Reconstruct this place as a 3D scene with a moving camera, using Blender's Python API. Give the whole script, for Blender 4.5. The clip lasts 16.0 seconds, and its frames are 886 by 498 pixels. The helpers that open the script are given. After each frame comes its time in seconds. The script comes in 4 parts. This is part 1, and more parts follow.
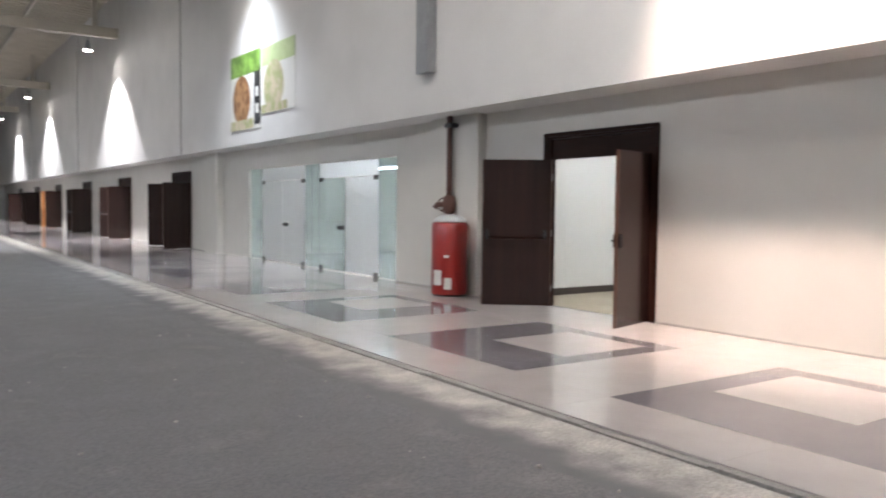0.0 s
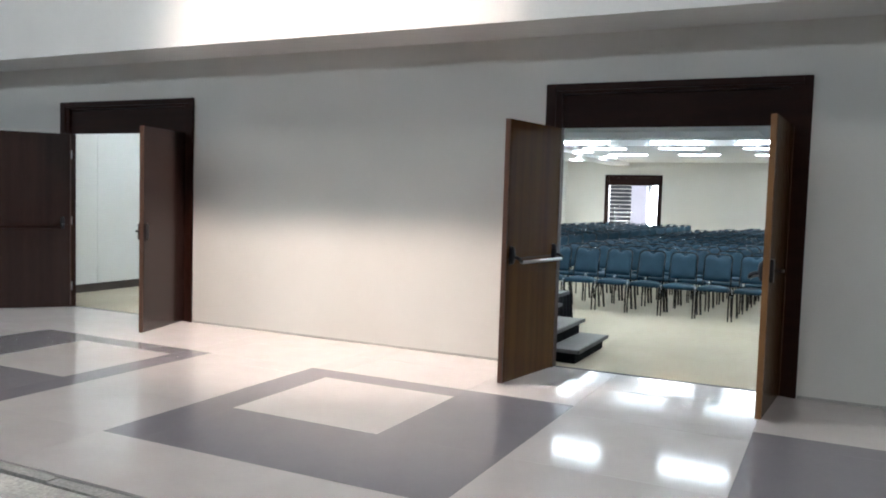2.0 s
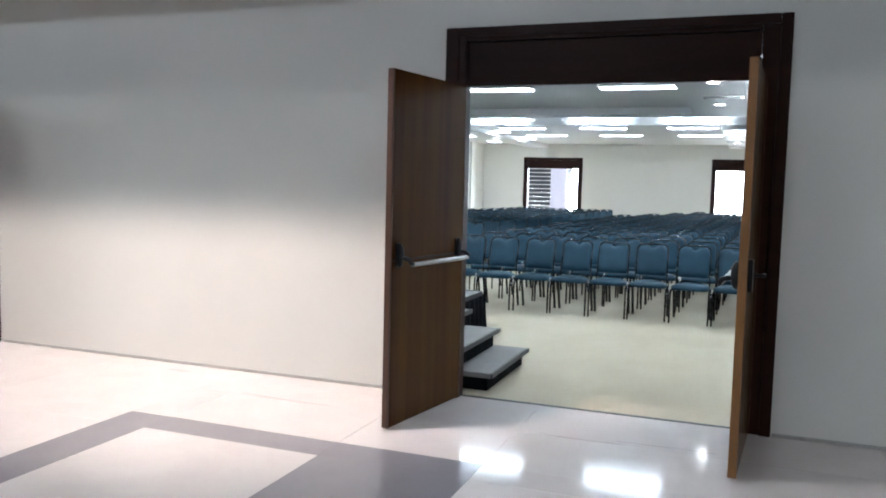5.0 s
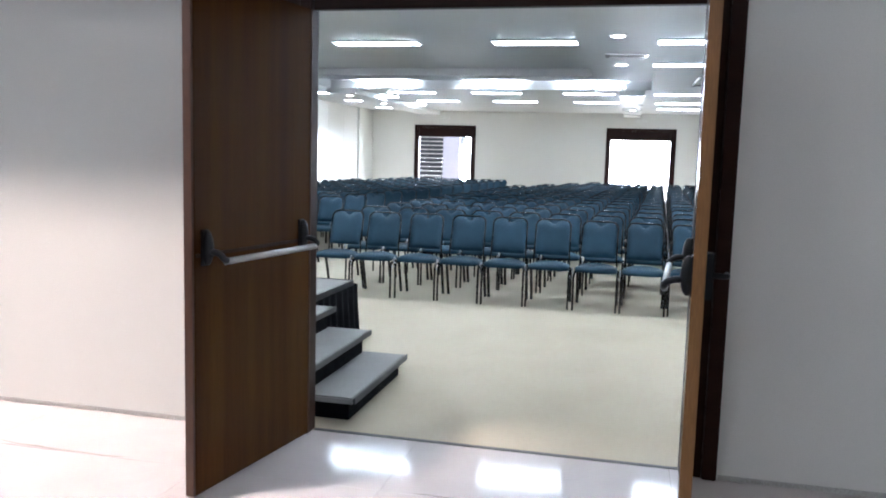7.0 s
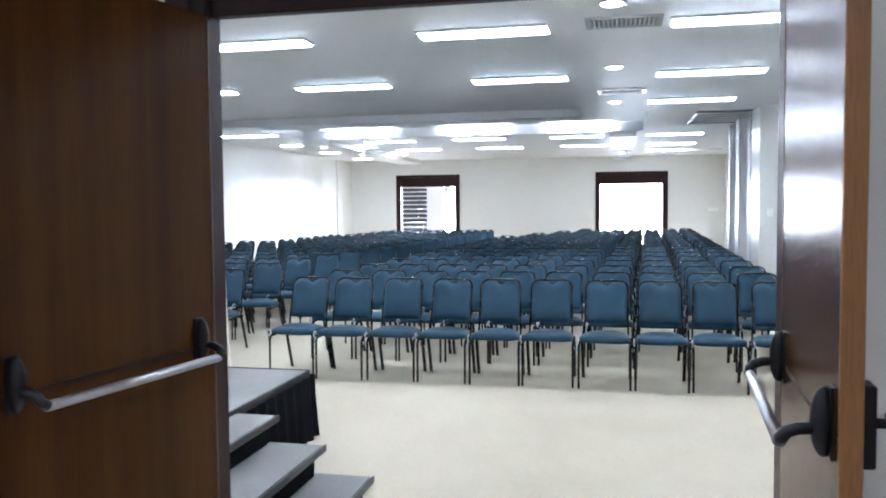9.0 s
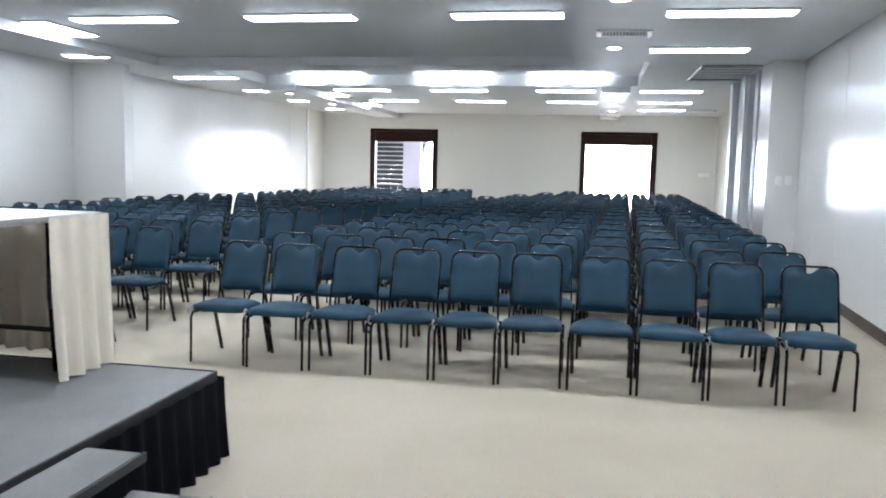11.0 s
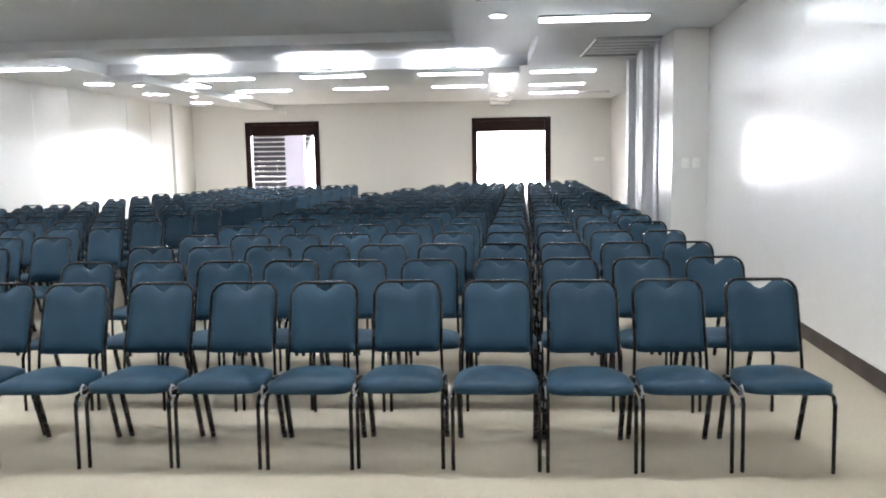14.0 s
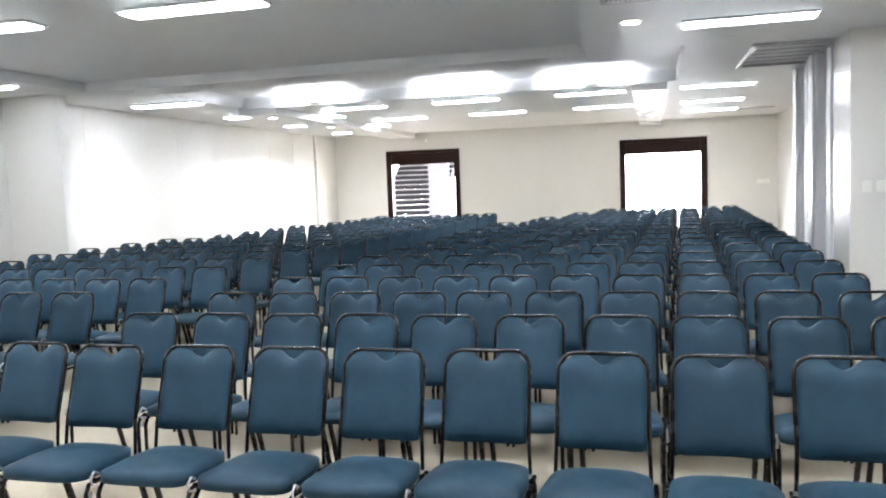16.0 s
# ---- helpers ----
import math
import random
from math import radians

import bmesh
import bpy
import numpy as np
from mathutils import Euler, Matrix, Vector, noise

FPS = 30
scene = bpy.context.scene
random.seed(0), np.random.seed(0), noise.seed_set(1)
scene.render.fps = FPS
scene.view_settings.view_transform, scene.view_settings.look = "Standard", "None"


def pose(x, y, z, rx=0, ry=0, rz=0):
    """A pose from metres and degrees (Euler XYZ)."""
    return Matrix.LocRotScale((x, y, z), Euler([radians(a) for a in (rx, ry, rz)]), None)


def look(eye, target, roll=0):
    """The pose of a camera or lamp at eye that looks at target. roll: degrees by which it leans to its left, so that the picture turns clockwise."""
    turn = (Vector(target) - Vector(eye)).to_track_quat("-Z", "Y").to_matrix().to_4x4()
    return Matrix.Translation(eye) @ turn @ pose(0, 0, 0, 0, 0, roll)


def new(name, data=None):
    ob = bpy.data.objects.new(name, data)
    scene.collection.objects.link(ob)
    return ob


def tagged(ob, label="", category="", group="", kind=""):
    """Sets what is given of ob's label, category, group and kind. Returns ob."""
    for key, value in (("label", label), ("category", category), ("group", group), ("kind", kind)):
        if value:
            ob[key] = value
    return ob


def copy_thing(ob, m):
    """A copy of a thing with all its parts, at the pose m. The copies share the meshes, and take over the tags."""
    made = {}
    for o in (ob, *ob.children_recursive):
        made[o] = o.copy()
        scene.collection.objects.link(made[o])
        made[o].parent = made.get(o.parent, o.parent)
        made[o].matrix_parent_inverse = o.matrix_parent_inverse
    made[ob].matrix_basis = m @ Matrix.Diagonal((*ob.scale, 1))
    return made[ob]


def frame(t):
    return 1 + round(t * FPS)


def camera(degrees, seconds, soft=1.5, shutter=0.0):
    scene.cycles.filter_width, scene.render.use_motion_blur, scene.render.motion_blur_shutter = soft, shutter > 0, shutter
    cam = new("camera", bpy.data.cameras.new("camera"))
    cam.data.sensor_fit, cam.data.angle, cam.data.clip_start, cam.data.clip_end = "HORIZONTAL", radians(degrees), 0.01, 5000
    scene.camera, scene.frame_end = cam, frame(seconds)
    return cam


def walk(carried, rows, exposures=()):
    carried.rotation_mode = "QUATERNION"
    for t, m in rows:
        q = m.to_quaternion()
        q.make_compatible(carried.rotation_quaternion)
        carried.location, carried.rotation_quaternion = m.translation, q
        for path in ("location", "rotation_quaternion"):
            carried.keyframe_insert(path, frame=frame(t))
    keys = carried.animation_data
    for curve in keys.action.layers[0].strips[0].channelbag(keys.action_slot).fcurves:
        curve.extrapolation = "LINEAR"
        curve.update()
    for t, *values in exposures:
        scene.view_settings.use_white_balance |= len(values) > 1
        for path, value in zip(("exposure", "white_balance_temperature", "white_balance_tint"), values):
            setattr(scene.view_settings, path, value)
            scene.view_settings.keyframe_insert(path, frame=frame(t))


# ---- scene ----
cam = camera(57.8, 16.0, soft=1.9, shutter=0.4)
PATH = [
    (0, (0.88, 0.184, 1.416), (2.002, 1.836, 1.312), 0.6),
    (0.5, (1.071, 0.246, 1.485), (2.387, 1.748, 1.378), 2.2),
    (1, (1.431, 0.338, 1.424), (2.98, 1.597, 1.309), 3.1),
    (1.5, (1.593, 0.453, 1.45), (3.346, 1.412, 1.358), 1.5),
    (2, (1.897, 0.476, 1.478), (3.687, 1.358, 1.35), 1.7),
    (2.5, (2.186, 0.502, 1.494), (3.959, 1.402, 1.281), 3.2),
    (3, (2.459, 0.601, 1.478), (4.303, 1.36, 1.317), 1.5),
    (3.2, (2.588, 0.628, 1.516), (4.441, 1.353, 1.308), 0.8),
    (5.3, (3.804, 0.975, 1.416), (5.678, 1.659, 1.275), 1.7),
    (5.5, (3.988, 1.018, 1.396), (5.883, 1.636, 1.227), 1.5),
    (6, (4.299, 1.105, 1.398), (6.239, 1.578, 1.279), 0.5),
    (6.5, (4.616, 1.138, 1.382), (6.567, 1.552, 1.245), -0.1),
    (7, (4.95, 1.15, 1.421), (6.886, 1.599, 1.195), 1.6),
    (7.5, (5.284, 1.242, 1.454), (7.238, 1.624, 1.265), -1.1),
    (8, (5.579, 1.298, 1.435), (7.533, 1.689, 1.261), -1.1),
    (8.5, (5.868, 1.29, 1.451), (7.804, 1.753, 1.255), 1.9),
    (9, (6.16, 1.342, 1.466), (8.112, 1.767, 1.362), -0.5),
    (9.2, (6.287, 1.372, 1.46), (8.244, 1.755, 1.305), -0.4),
    (11.3, (7.631, 1.515, 1.446), (9.585, 1.883, 1.233), 1.5),
    (11.5, (7.758, 1.524, 1.455), (9.711, 1.891, 1.234), 1.4),
    (12, (8.009, 1.598, 1.465), (9.974, 1.943, 1.323), -0.9),
    (12.5, (8.244, 1.596, 1.459), (10.199, 1.964, 1.251), -2.0),
    (13, (8.504, 1.517, 1.451), (10.468, 1.82, 1.23), 0.2),
    (13.5, (8.76, 1.454, 1.467), (10.738, 1.675, 1.272), -0.1),
    (14, (8.98, 1.444, 1.48), (10.963, 1.57, 1.25), -1.0),
    (14.5, (9.219, 1.366, 1.468), (11.187, 1.644, 1.243), -0.5),
    (15, (9.438, 1.289, 1.488), (11.39, 1.653, 1.245), 1.0),
    (15.5, (9.658, 1.296, 1.492), (11.61, 1.711, 1.364), -0.1),
    (16, (9.941, 1.233, 1.514), (11.87, 1.738, 1.356), -2.1),
]
EXPOSURE = [(0.0, 0.14, 6450, 14), (1.0, 0.0, 6250, 11), (2.0, 0.02, 5950, 6), (3.2, 0.08, 5850, 5), (5.3, 0.06, 5700, 7), (7.0, 0.14, 5700, 11), (7.5, 0.16, 5700, 12), (8.0, 0.34, 5700, 13), (8.5, 0.42, 5700, 13), (9.2, 0.34, 5600, 13), (11.3, -0.06, 5950, 13), (12.5, 0.08, 6250, 15), (14.5, 0.16, 6350, 15), (16.0, 0.46, 6350, 15)]
walk(cam, [(t, look(eye, target, roll)) for t, eye, target, roll in PATH], EXPOSURE)

# ---- light ----
world = bpy.data.worlds.new("world")
scene.world = world
world.use_nodes = True
wn = world.node_tree.nodes
sky = wn.new("ShaderNodeTexSky")
sky.sky_type, sky.sun_disc, sky.sun_elevation, sky.sun_rotation = "NISHITA", False, radians(58), radians(200)
world.node_tree.links.new(sky.outputs["Color"], wn["Background"].inputs["Color"])
wn["Background"].inputs["Strength"].default_value = 0.12


def lamp(name, kind, m, energy, color, **more):
    data = bpy.data.lights.new(name, kind)
    data.energy, data.color = energy, color
    if kind == "SUN":
        data.angle = radians(0.6)
    if kind == "SPOT":
        data.spot_size, data.spot_blend, data.shadow_soft_size = radians(more["cone"]), more["blend"], more["size"]
    if kind == "AREA":
        data.shape, data.size, data.size_y, data.spread = "RECTANGLE", more["wide"], more["long"], radians(more["spread"])
    ob = new(name, data)
    ob.matrix_world = m
    return ob


tagged(lamp("sun", "SUN", pose(40, 40, 30, 32, 0, 160), 4.0, (1.0, 0.95, 0.87)), kind="structure")

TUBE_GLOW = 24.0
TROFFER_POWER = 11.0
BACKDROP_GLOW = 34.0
HALL_GLOW = 150.0
FAR_HALL_GLOW = 205.0
SPOT_POWER = 4500.0

# ---- materials ----


def shader(name, base, rough=0.5, metal=0.0, spot=None, scale=6.0, amount=0.35, fine=90.0, bump=0.1, fine_amount=0.25, coat=0.0, stretch=(1, 1, 1), each=0.0, spec=0.5, edge=(0.38, 0.68)):
    """Principled paint with a broad stain, a fine grain and a little relief."""
    m = bpy.data.materials.new(name)
    m.use_nodes = True
    n, l = m.node_tree.nodes, m.node_tree.links
    b = n["Principled BSDF"]
    b.inputs["Roughness"].default_value, b.inputs["Metallic"].default_value = rough, metal
    b.inputs["Coat Weight"].default_value, b.inputs["Coat Roughness"].default_value = coat, 0.08
    b.inputs["Specular IOR Level"].default_value = spec
    co = n.new("ShaderNodeTexCoord")
    mp = n.new("ShaderNodeMapping")
    mp.inputs["Scale"].default_value = stretch
    l.new(co.outputs["Object"], mp.inputs["Vector"])
    broad, grain = n.new("ShaderNodeTexNoise"), n.new("ShaderNodeTexNoise")
    for t, sc, de in ((broad, scale, 5.0), (grain, fine, 3.0)):
        t.inputs["Scale"].default_value, t.inputs["Detail"].default_value = sc, de
        l.new(mp.outputs["Vector"], t.inputs["Vector"])
    other = spot or tuple(c * 0.7 for c in base)
    ramp = n.new("ShaderNodeMapRange")
    ramp.inputs["From Min"].default_value, ramp.inputs["From Max"].default_value = edge
    ramp.inputs["To Max"].default_value = amount
    l.new(broad.outputs["Fac"], ramp.inputs["Value"])
    mix = n.new("ShaderNodeMix")
    mix.data_type = "RGBA"
    mix.inputs[6].default_value, mix.inputs[7].default_value = (*base, 1), (*other, 1)
    l.new(ramp.outputs["Result"], mix.inputs[0])
    shade = n.new("ShaderNodeMapRange")
    shade.inputs["From Min"].default_value, shade.inputs["From Max"].default_value = 0.25, 0.75
    shade.inputs["To Min"].default_value, shade.inputs["To Max"].default_value = 1 - fine_amount, 1 + fine_amount * 0.5
    l.new(grain.outputs["Fac"], shade.inputs["Value"])
    tone = n.new("ShaderNodeMix")
    tone.data_type, tone.blend_type = "RGBA", "MULTIPLY"
    tone.inputs[0].default_value = 1.0
    l.new(mix.outputs[2], tone.inputs[6])
    l.new(shade.outputs["Result"], tone.inputs[7])
    last = tone.outputs[2]
    if each:
        info, vary, tint = n.new("ShaderNodeObjectInfo"), n.new("ShaderNodeMapRange"), n.new("ShaderNodeMix")
        vary.inputs["To Min"].default_value, vary.inputs["To Max"].default_value = 1 - each, 1 + each
        l.new(info.outputs["Random"], vary.inputs["Value"])
        tint.data_type, tint.blend_type = "RGBA", "MULTIPLY"
        tint.inputs[0].default_value = 1.0
        l.new(last, tint.inputs[6])
        l.new(vary.outputs["Result"], tint.inputs[7])
        last = tint.outputs[2]
    l.new(last, b.inputs["Base Color"])
    rr = n.new("ShaderNodeMapRange")
    rr.inputs["To Min"].default_value, rr.inputs["To Max"].default_value = max(rough * 0.8, 0.02), min(rough * 1.25, 1)
    l.new(broad.outputs["Fac"], rr.inputs["Value"])
    l.new(rr.outputs["Result"], b.inputs["Roughness"])
    if bump:
        bu = n.new("ShaderNodeBump")
        bu.inputs["Strength"].default_value, bu.inputs["Distance"].default_value = bump, 0.004
        l.new(grain.outputs["Fac"], bu.inputs["Height"])
        l.new(bu.outputs["Normal"], b.inputs["Normal"])
    return m


def glowing(name, color, strength):
    m = bpy.data.materials.new(name)
    m.use_nodes = True
    b = m.node_tree.nodes["Principled BSDF"]
    b.inputs["Base Color"].default_value = (0.8, 0.8, 0.8, 1)
    b.inputs["Emission Color"].default_value, b.inputs["Emission Strength"].default_value = (*color, 1), strength
    return m


def frosted(name, color, rough):
    m = bpy.data.materials.new(name)
    m.use_nodes = True
    b = m.node_tree.nodes["Principled BSDF"]
    b.inputs["Base Color"].default_value = (*color, 1)
    b.inputs["Roughness"].default_value, b.inputs["Transmission Weight"].default_value, b.inputs["IOR"].default_value = rough, 1.0, 1.45
    return m


PAINT = shader("wall_paint", (0.68, 0.66, 0.612), 0.42, spot=(0.60, 0.575, 0.525), scale=1.1, amount=0.4, fine=160, bump=0.05, fine_amount=0.05)
FASCIA = shader("fascia_paint", (0.72, 0.71, 0.69), 0.55, spot=(0.60, 0.59, 0.57), scale=0.7, amount=0.5, fine=120, bump=0.06, fine_amount=0.06)
ROOM = shader("room_wall_panel", (0.74, 0.725, 0.685), 0.23, spot=(0.69, 0.67, 0.62), scale=0.9, amount=0.4, fine=140, bump=0.02, fine_amount=0.03, stretch=(1, 1, 0.35))
CEIL = shader("ceiling_paint", (0.74, 0.74, 0.74), 0.46, scale=0.8, spot=(0.68, 0.68, 0.67), amount=0.35, fine=150, bump=0.03, fine_amount=0.03)
TILE = shader("pale_granite", (0.52, 0.474, 0.456), 0.085, spot=(0.46, 0.42, 0.402), scale=3.0, amount=0.5, fine=260, bump=0.0, fine_amount=0.12, each=0.03, spec=0.85)
DARKTILE = shader("grey_granite", (0.19, 0.178, 0.193), 0.12, spot=(0.208, 0.194, 0.205), scale=4.0, amount=0.6, fine=260, bump=0.0, fine_amount=0.25, each=0.04)
# polished slabs ripple a little, so that reflections waver
for stone in (TILE, DARKTILE):
    tn, tl = stone.node_tree.nodes, stone.node_tree.links
    tco, tmap, twave, tbump = (tn.new("ShaderNode" + k) for k in ("NewGeometry", "Mapping", "TexNoise", "Bump"))
    tmap.inputs["Scale"].default_value = (5.0, 0.8, 1.0)
    twave.inputs["Scale"].default_value, twave.inputs["Detail"].default_value = 3.2, 2.0
    tbump.inputs["Strength"].default_value, tbump.inputs["Distance"].default_value = 0.075, 0.004
    tl.new(tco.outputs["Position"], tmap.inputs["Vector"])
    tl.new(tmap.outputs["Vector"], twave.inputs["Vector"])
    tl.new(twave.outputs["Fac"], tbump.inputs["Height"])
    tl.new(tbump.outputs["Normal"], tn["Principled BSDF"].inputs["Normal"])
GROUT = shader("grout", (0.33, 0.31, 0.30), 0.7)
CRACK = shader("dark_crack", (0.06, 0.052, 0.047), 0.9)
ASPHALT = shader("worn_asphalt", (0.128, 0.129, 0.133), 0.62, spot=(0.30, 0.288, 0.272), scale=1.5, amount=0.55, edge=(0.57, 0.82), fine=70, bump=0.5, fine_amount=0.5)
DUST = shader("dusty_asphalt", (0.52, 0.49, 0.45), 0.75, spot=(0.27, 0.258, 0.245), scale=4.0, amount=0.6, fine=60, bump=0.5, fine_amount=0.4)
# the dust thins out away from the kerb
dn, dl = DUST.node_tree.nodes, DUST.node_tree.links
dust_tone = dn["Principled BSDF"].inputs["Base Color"].links[0].from_socket
dco, dxyz, dno, dsum, drange, dmix = (dn.new("ShaderNode" + k) for k in ("TexCoord", "SeparateXYZ", "TexNoise", "Math", "MapRange", "Mix"))
dno.inputs["Scale"].default_value, dno.inputs["Detail"].default_value = 2.6, 6.0
dsum.operation = "MULTIPLY_ADD"
dsum.inputs[1].default_value = 0.75
drange.inputs["From Min"].default_value, drange.inputs["From Max"].default_value = 4.36, 4.84
drange.interpolation_type = "SMOOTHSTEP"
dmix.data_type = "RGBA"
dmix.inputs[6].default_value = (0.128, 0.128, 0.131, 1)
dl.new(dco.outputs["Object"], dxyz.inputs["Vector"])
dl.new(dco.outputs["Object"], dno.inputs["Vector"])
dl.new(dno.outputs["Fac"], dsum.inputs[0])
dl.new(dxyz.outputs["X"], dsum.inputs[2])
dl.new(dsum.outputs["Value"], drange.inputs["Value"])
dl.new(drange.outputs["Result"], dmix.inputs[0])
dl.new(dust_tone, dmix.inputs[7])
dl.new(dmix.outputs[2], dn["Principled BSDF"].inputs["Base Color"])
KERB = shader("rough_concrete", (0.36, 0.34, 0.315), 0.8, spot=(0.19, 0.185, 0.175), scale=2.2, amount=0.6, fine=60, bump=0.5, fine_amount=0.4)
CARPET = shader("beige_carpet", (0.455, 0.40, 0.305), 0.95, spot=(0.375, 0.325, 0.24), scale=0.9, amount=0.6, fine=420, bump=0.6, fine_amount=0.3, spec=0.1)
GREYCARPET = shader("grey_stage_carpet", (0.25, 0.246, 0.236), 0.95, spot=(0.195, 0.191, 0.182), scale=2.5, amount=0.6, fine=380, bump=0.5, fine_amount=0.3, spec=0.1)
BLACKCLOTH = shader("black_skirt_cloth", (0.0065, 0.0068, 0.0085), 0.85, scale=8, amount=0.5, fine=300, bump=0.3, spec=0.06)
BLACK = shader("black_edging", (0.02, 0.02, 0.022), 0.4, fine=120, bump=0.1)
CREAM = shader("cream_tablecloth", (0.80, 0.735, 0.61), 0.85, spot=(0.74, 0.67, 0.54), scale=4, amount=0.5, fine=350, bump=0.3, fine_amount=0.1, spec=0.2)
WHITECLOTH = shader("white_cloth", (0.78, 0.77, 0.75), 0.85, fine=350, bump=0.3, fine_amount=0.08, amount=0.1)
BLUE = shader("blue_fabric", (0.0107, 0.0405, 0.0655), 0.56, spot=(0.008, 0.0295, 0.049), scale=7, amount=0.6, fine=420, bump=0.35, fine_amount=0.3, each=0.1, spec=0.26)
TUBE = shader("dark_bronze_tube", (0.0085, 0.0068, 0.0058), 0.26, spec=0.3, scale=20, amount=0.4, fine=150, bump=0.02)
WOOD = shader("brown_door_veneer", (0.068, 0.0265, 0.0065), 0.24, spot=(0.036, 0.0135, 0.004), scale=2.2, amount=0.8, fine=30, bump=0.015, fine_amount=0.22, stretch=(5, 5, 0.16), spec=0.08)
DARKWOOD = shader("dark_frame_wood", (0.024, 0.0082, 0.0052), 0.36, spot=(0.015, 0.005, 0.0035), spec=0.12, scale=3.0, amount=0.7, fine=40, bump=0.06, stretch=(4, 0.5, 4))
EDGEWOOD = shader("door_edge_wood", (0.215, 0.097, 0.027), 0.42, spot=(0.16, 0.07, 0.02), scale=4, amount=0.7, fine=45, bump=0.1, stretch=(5, 5, 0.4))
GLOSSBLACK = shader("glossy_black_plastic", (0.006, 0.006, 0.007), 0.38, amount=0.1, bump=0.0, spec=0.3)
MAHOGANY = shader("dark_mahogany_veneer", (0.030, 0.0148, 0.0122), 0.22, spot=(0.02, 0.0095, 0.0083), scale=2.2, amount=0.8, fine=30, bump=0.015, fine_amount=0.22, stretch=(5, 5, 0.16), spec=0.4)
EDGEDARK = shader("dark_door_edge", (0.075, 0.031, 0.015), 0.4, spot=(0.05, 0.02, 0.01), scale=4, amount=0.7, fine=45, bump=0.1, stretch=(5, 5, 0.4))
ORANGEWOOD = shader("orange_veneer", (0.42, 0.17, 0.05), 0.35, spot=(0.32, 0.12, 0.035), scale=3, amount=0.7, fine=40, bump=0.05, stretch=(4, 4, 0.35))
STEEL = shader("brushed_steel", (0.42, 0.42, 0.43), 0.36, metal=1.0, scale=10, amount=0.2, fine=200, bump=0.02)
GREYMETAL = shader("grey_metal", (0.32, 0.33, 0.34), 0.5, metal=0.3, scale=5, amount=0.3)
WHITEMETAL = shader("white_metal", (0.75, 0.75, 0.75), 0.4, scale=5, amount=0.1, bump=0.0)
RED = shader("red_enamel", (0.33, 0.022, 0.018), 0.33, spot=(0.34, 0.022, 0.018), scale=4, amount=0.6, fine=80, bump=0.08, coat=0.3)
RUST = shader("brown_pipe_paint", (0.10, 0.045, 0.035), 0.5, spot=(0.16, 0.07, 0.05), scale=8, amount=0.6)
WHITE = shader("white_plastic", (0.78, 0.77, 0.73), 0.4, amount=0.1, bump=0.0)
BASE = shader("dark_baseboard", (0.06, 0.045, 0.035), 0.5)
ROOFM = shader("roof_sheet", (0.60, 0.55, 0.45), 0.5, spot=(0.48, 0.43, 0.34), scale=1.5, amount=0.5)
BEAMM = shader("pale_beam_paint", (0.56, 0.52, 0.44), 0.5, spot=(0.44, 0.40, 0.33), scale=1.2, amount=0.5)
SATIN = shader("satin_beam_paint", (0.76, 0.76, 0.76), 0.27, scale=0.8, spot=(0.70, 0.70, 0.69), amount=0.35, fine=150, bump=0.02, fine_amount=0.03)
GLOSSWHITE = shader("white_gloss_enamel", (0.8, 0.8, 0.8), 0.14, amount=0.1, bump=0.0)
PLATE = shader("ivory_switch_plastic", (0.88, 0.865, 0.81), 0.35, amount=0.1, bump=0.0)
GRIT = shader("grey_grit", (0.42, 0.40, 0.37), 0.8)
PALETAN = shader("pale_food_print", (0.58, 0.50, 0.36), 0.5, spot=(0.36, 0.40, 0.16), scale=4.0, amount=0.9, edge=(0.42, 0.62))
FADED = shader("faded_print", (0.50, 0.60, 0.32), 0.5, spot=(0.42, 0.52, 0.24), scale=5, amount=0.6)
DARKSTEP = shader("dark_stair_concrete", (0.02, 0.019, 0.023), 0.85, spot=(0.014, 0.013, 0.016), scale=3.0)
LILAC = shader("lilac_render", (0.25, 0.235, 0.275), 0.8, spot=(0.21, 0.195, 0.235), scale=1.0)
FROST = frosted("frosted_glass", (0.9, 0.96, 1.0), 0.32)
SIDEGLASS = frosted("green_side_glass", (0.58, 0.70, 0.72), 0.03)
PANEL = shader("folding_panel", (0.74, 0.73, 0.74), 0.35, spot=(0.68, 0.67, 0.68), scale=1.5, amount=0.4, fine=120, bump=0.02, fine_amount=0.04)
LIT = glowing("tube_light", (0.88, 0.95, 1.0), TUBE_GLOW)
COVE = glowing("cove_light", (0.90, 0.96, 1.0), 54.0)
SIDELIT = glowing("side_room_light", (0.86, 0.94, 1.0), 250.0)
HIGHBAY = glowing("high_bay_glow", (1.0, 0.955, 0.90), HALL_GLOW)
FARBAY = glowing("far_bay_glow", (0.87, 0.935, 1.0), FAR_HALL_GLOW)
SPOTGLOW = glowing("downlight_glow", (1.0, 0.95, 0.88), 40.0)
# emission stands in for daylight outdoors; no lamp is there
DAY = glowing("glowing_backdrop", (0.95, 0.98, 1.0), BACKDROP_GLOW)

# ---- mesh helpers ----


def bx(bm, x0, x1, y0, y1, z0, z1):
    v = [bm.verts.new((x, y, z)) for x in (x0, x1) for y in (y0, y1) for z in (z0, z1)]
    for f in ((0, 1, 3, 2), (4, 6, 7, 5), (0, 4, 5, 1), (2, 3, 7, 6), (0, 2, 6, 4), (1, 5, 7, 3)):
        bm.faces.new([v[i] for i in f])
    return bm


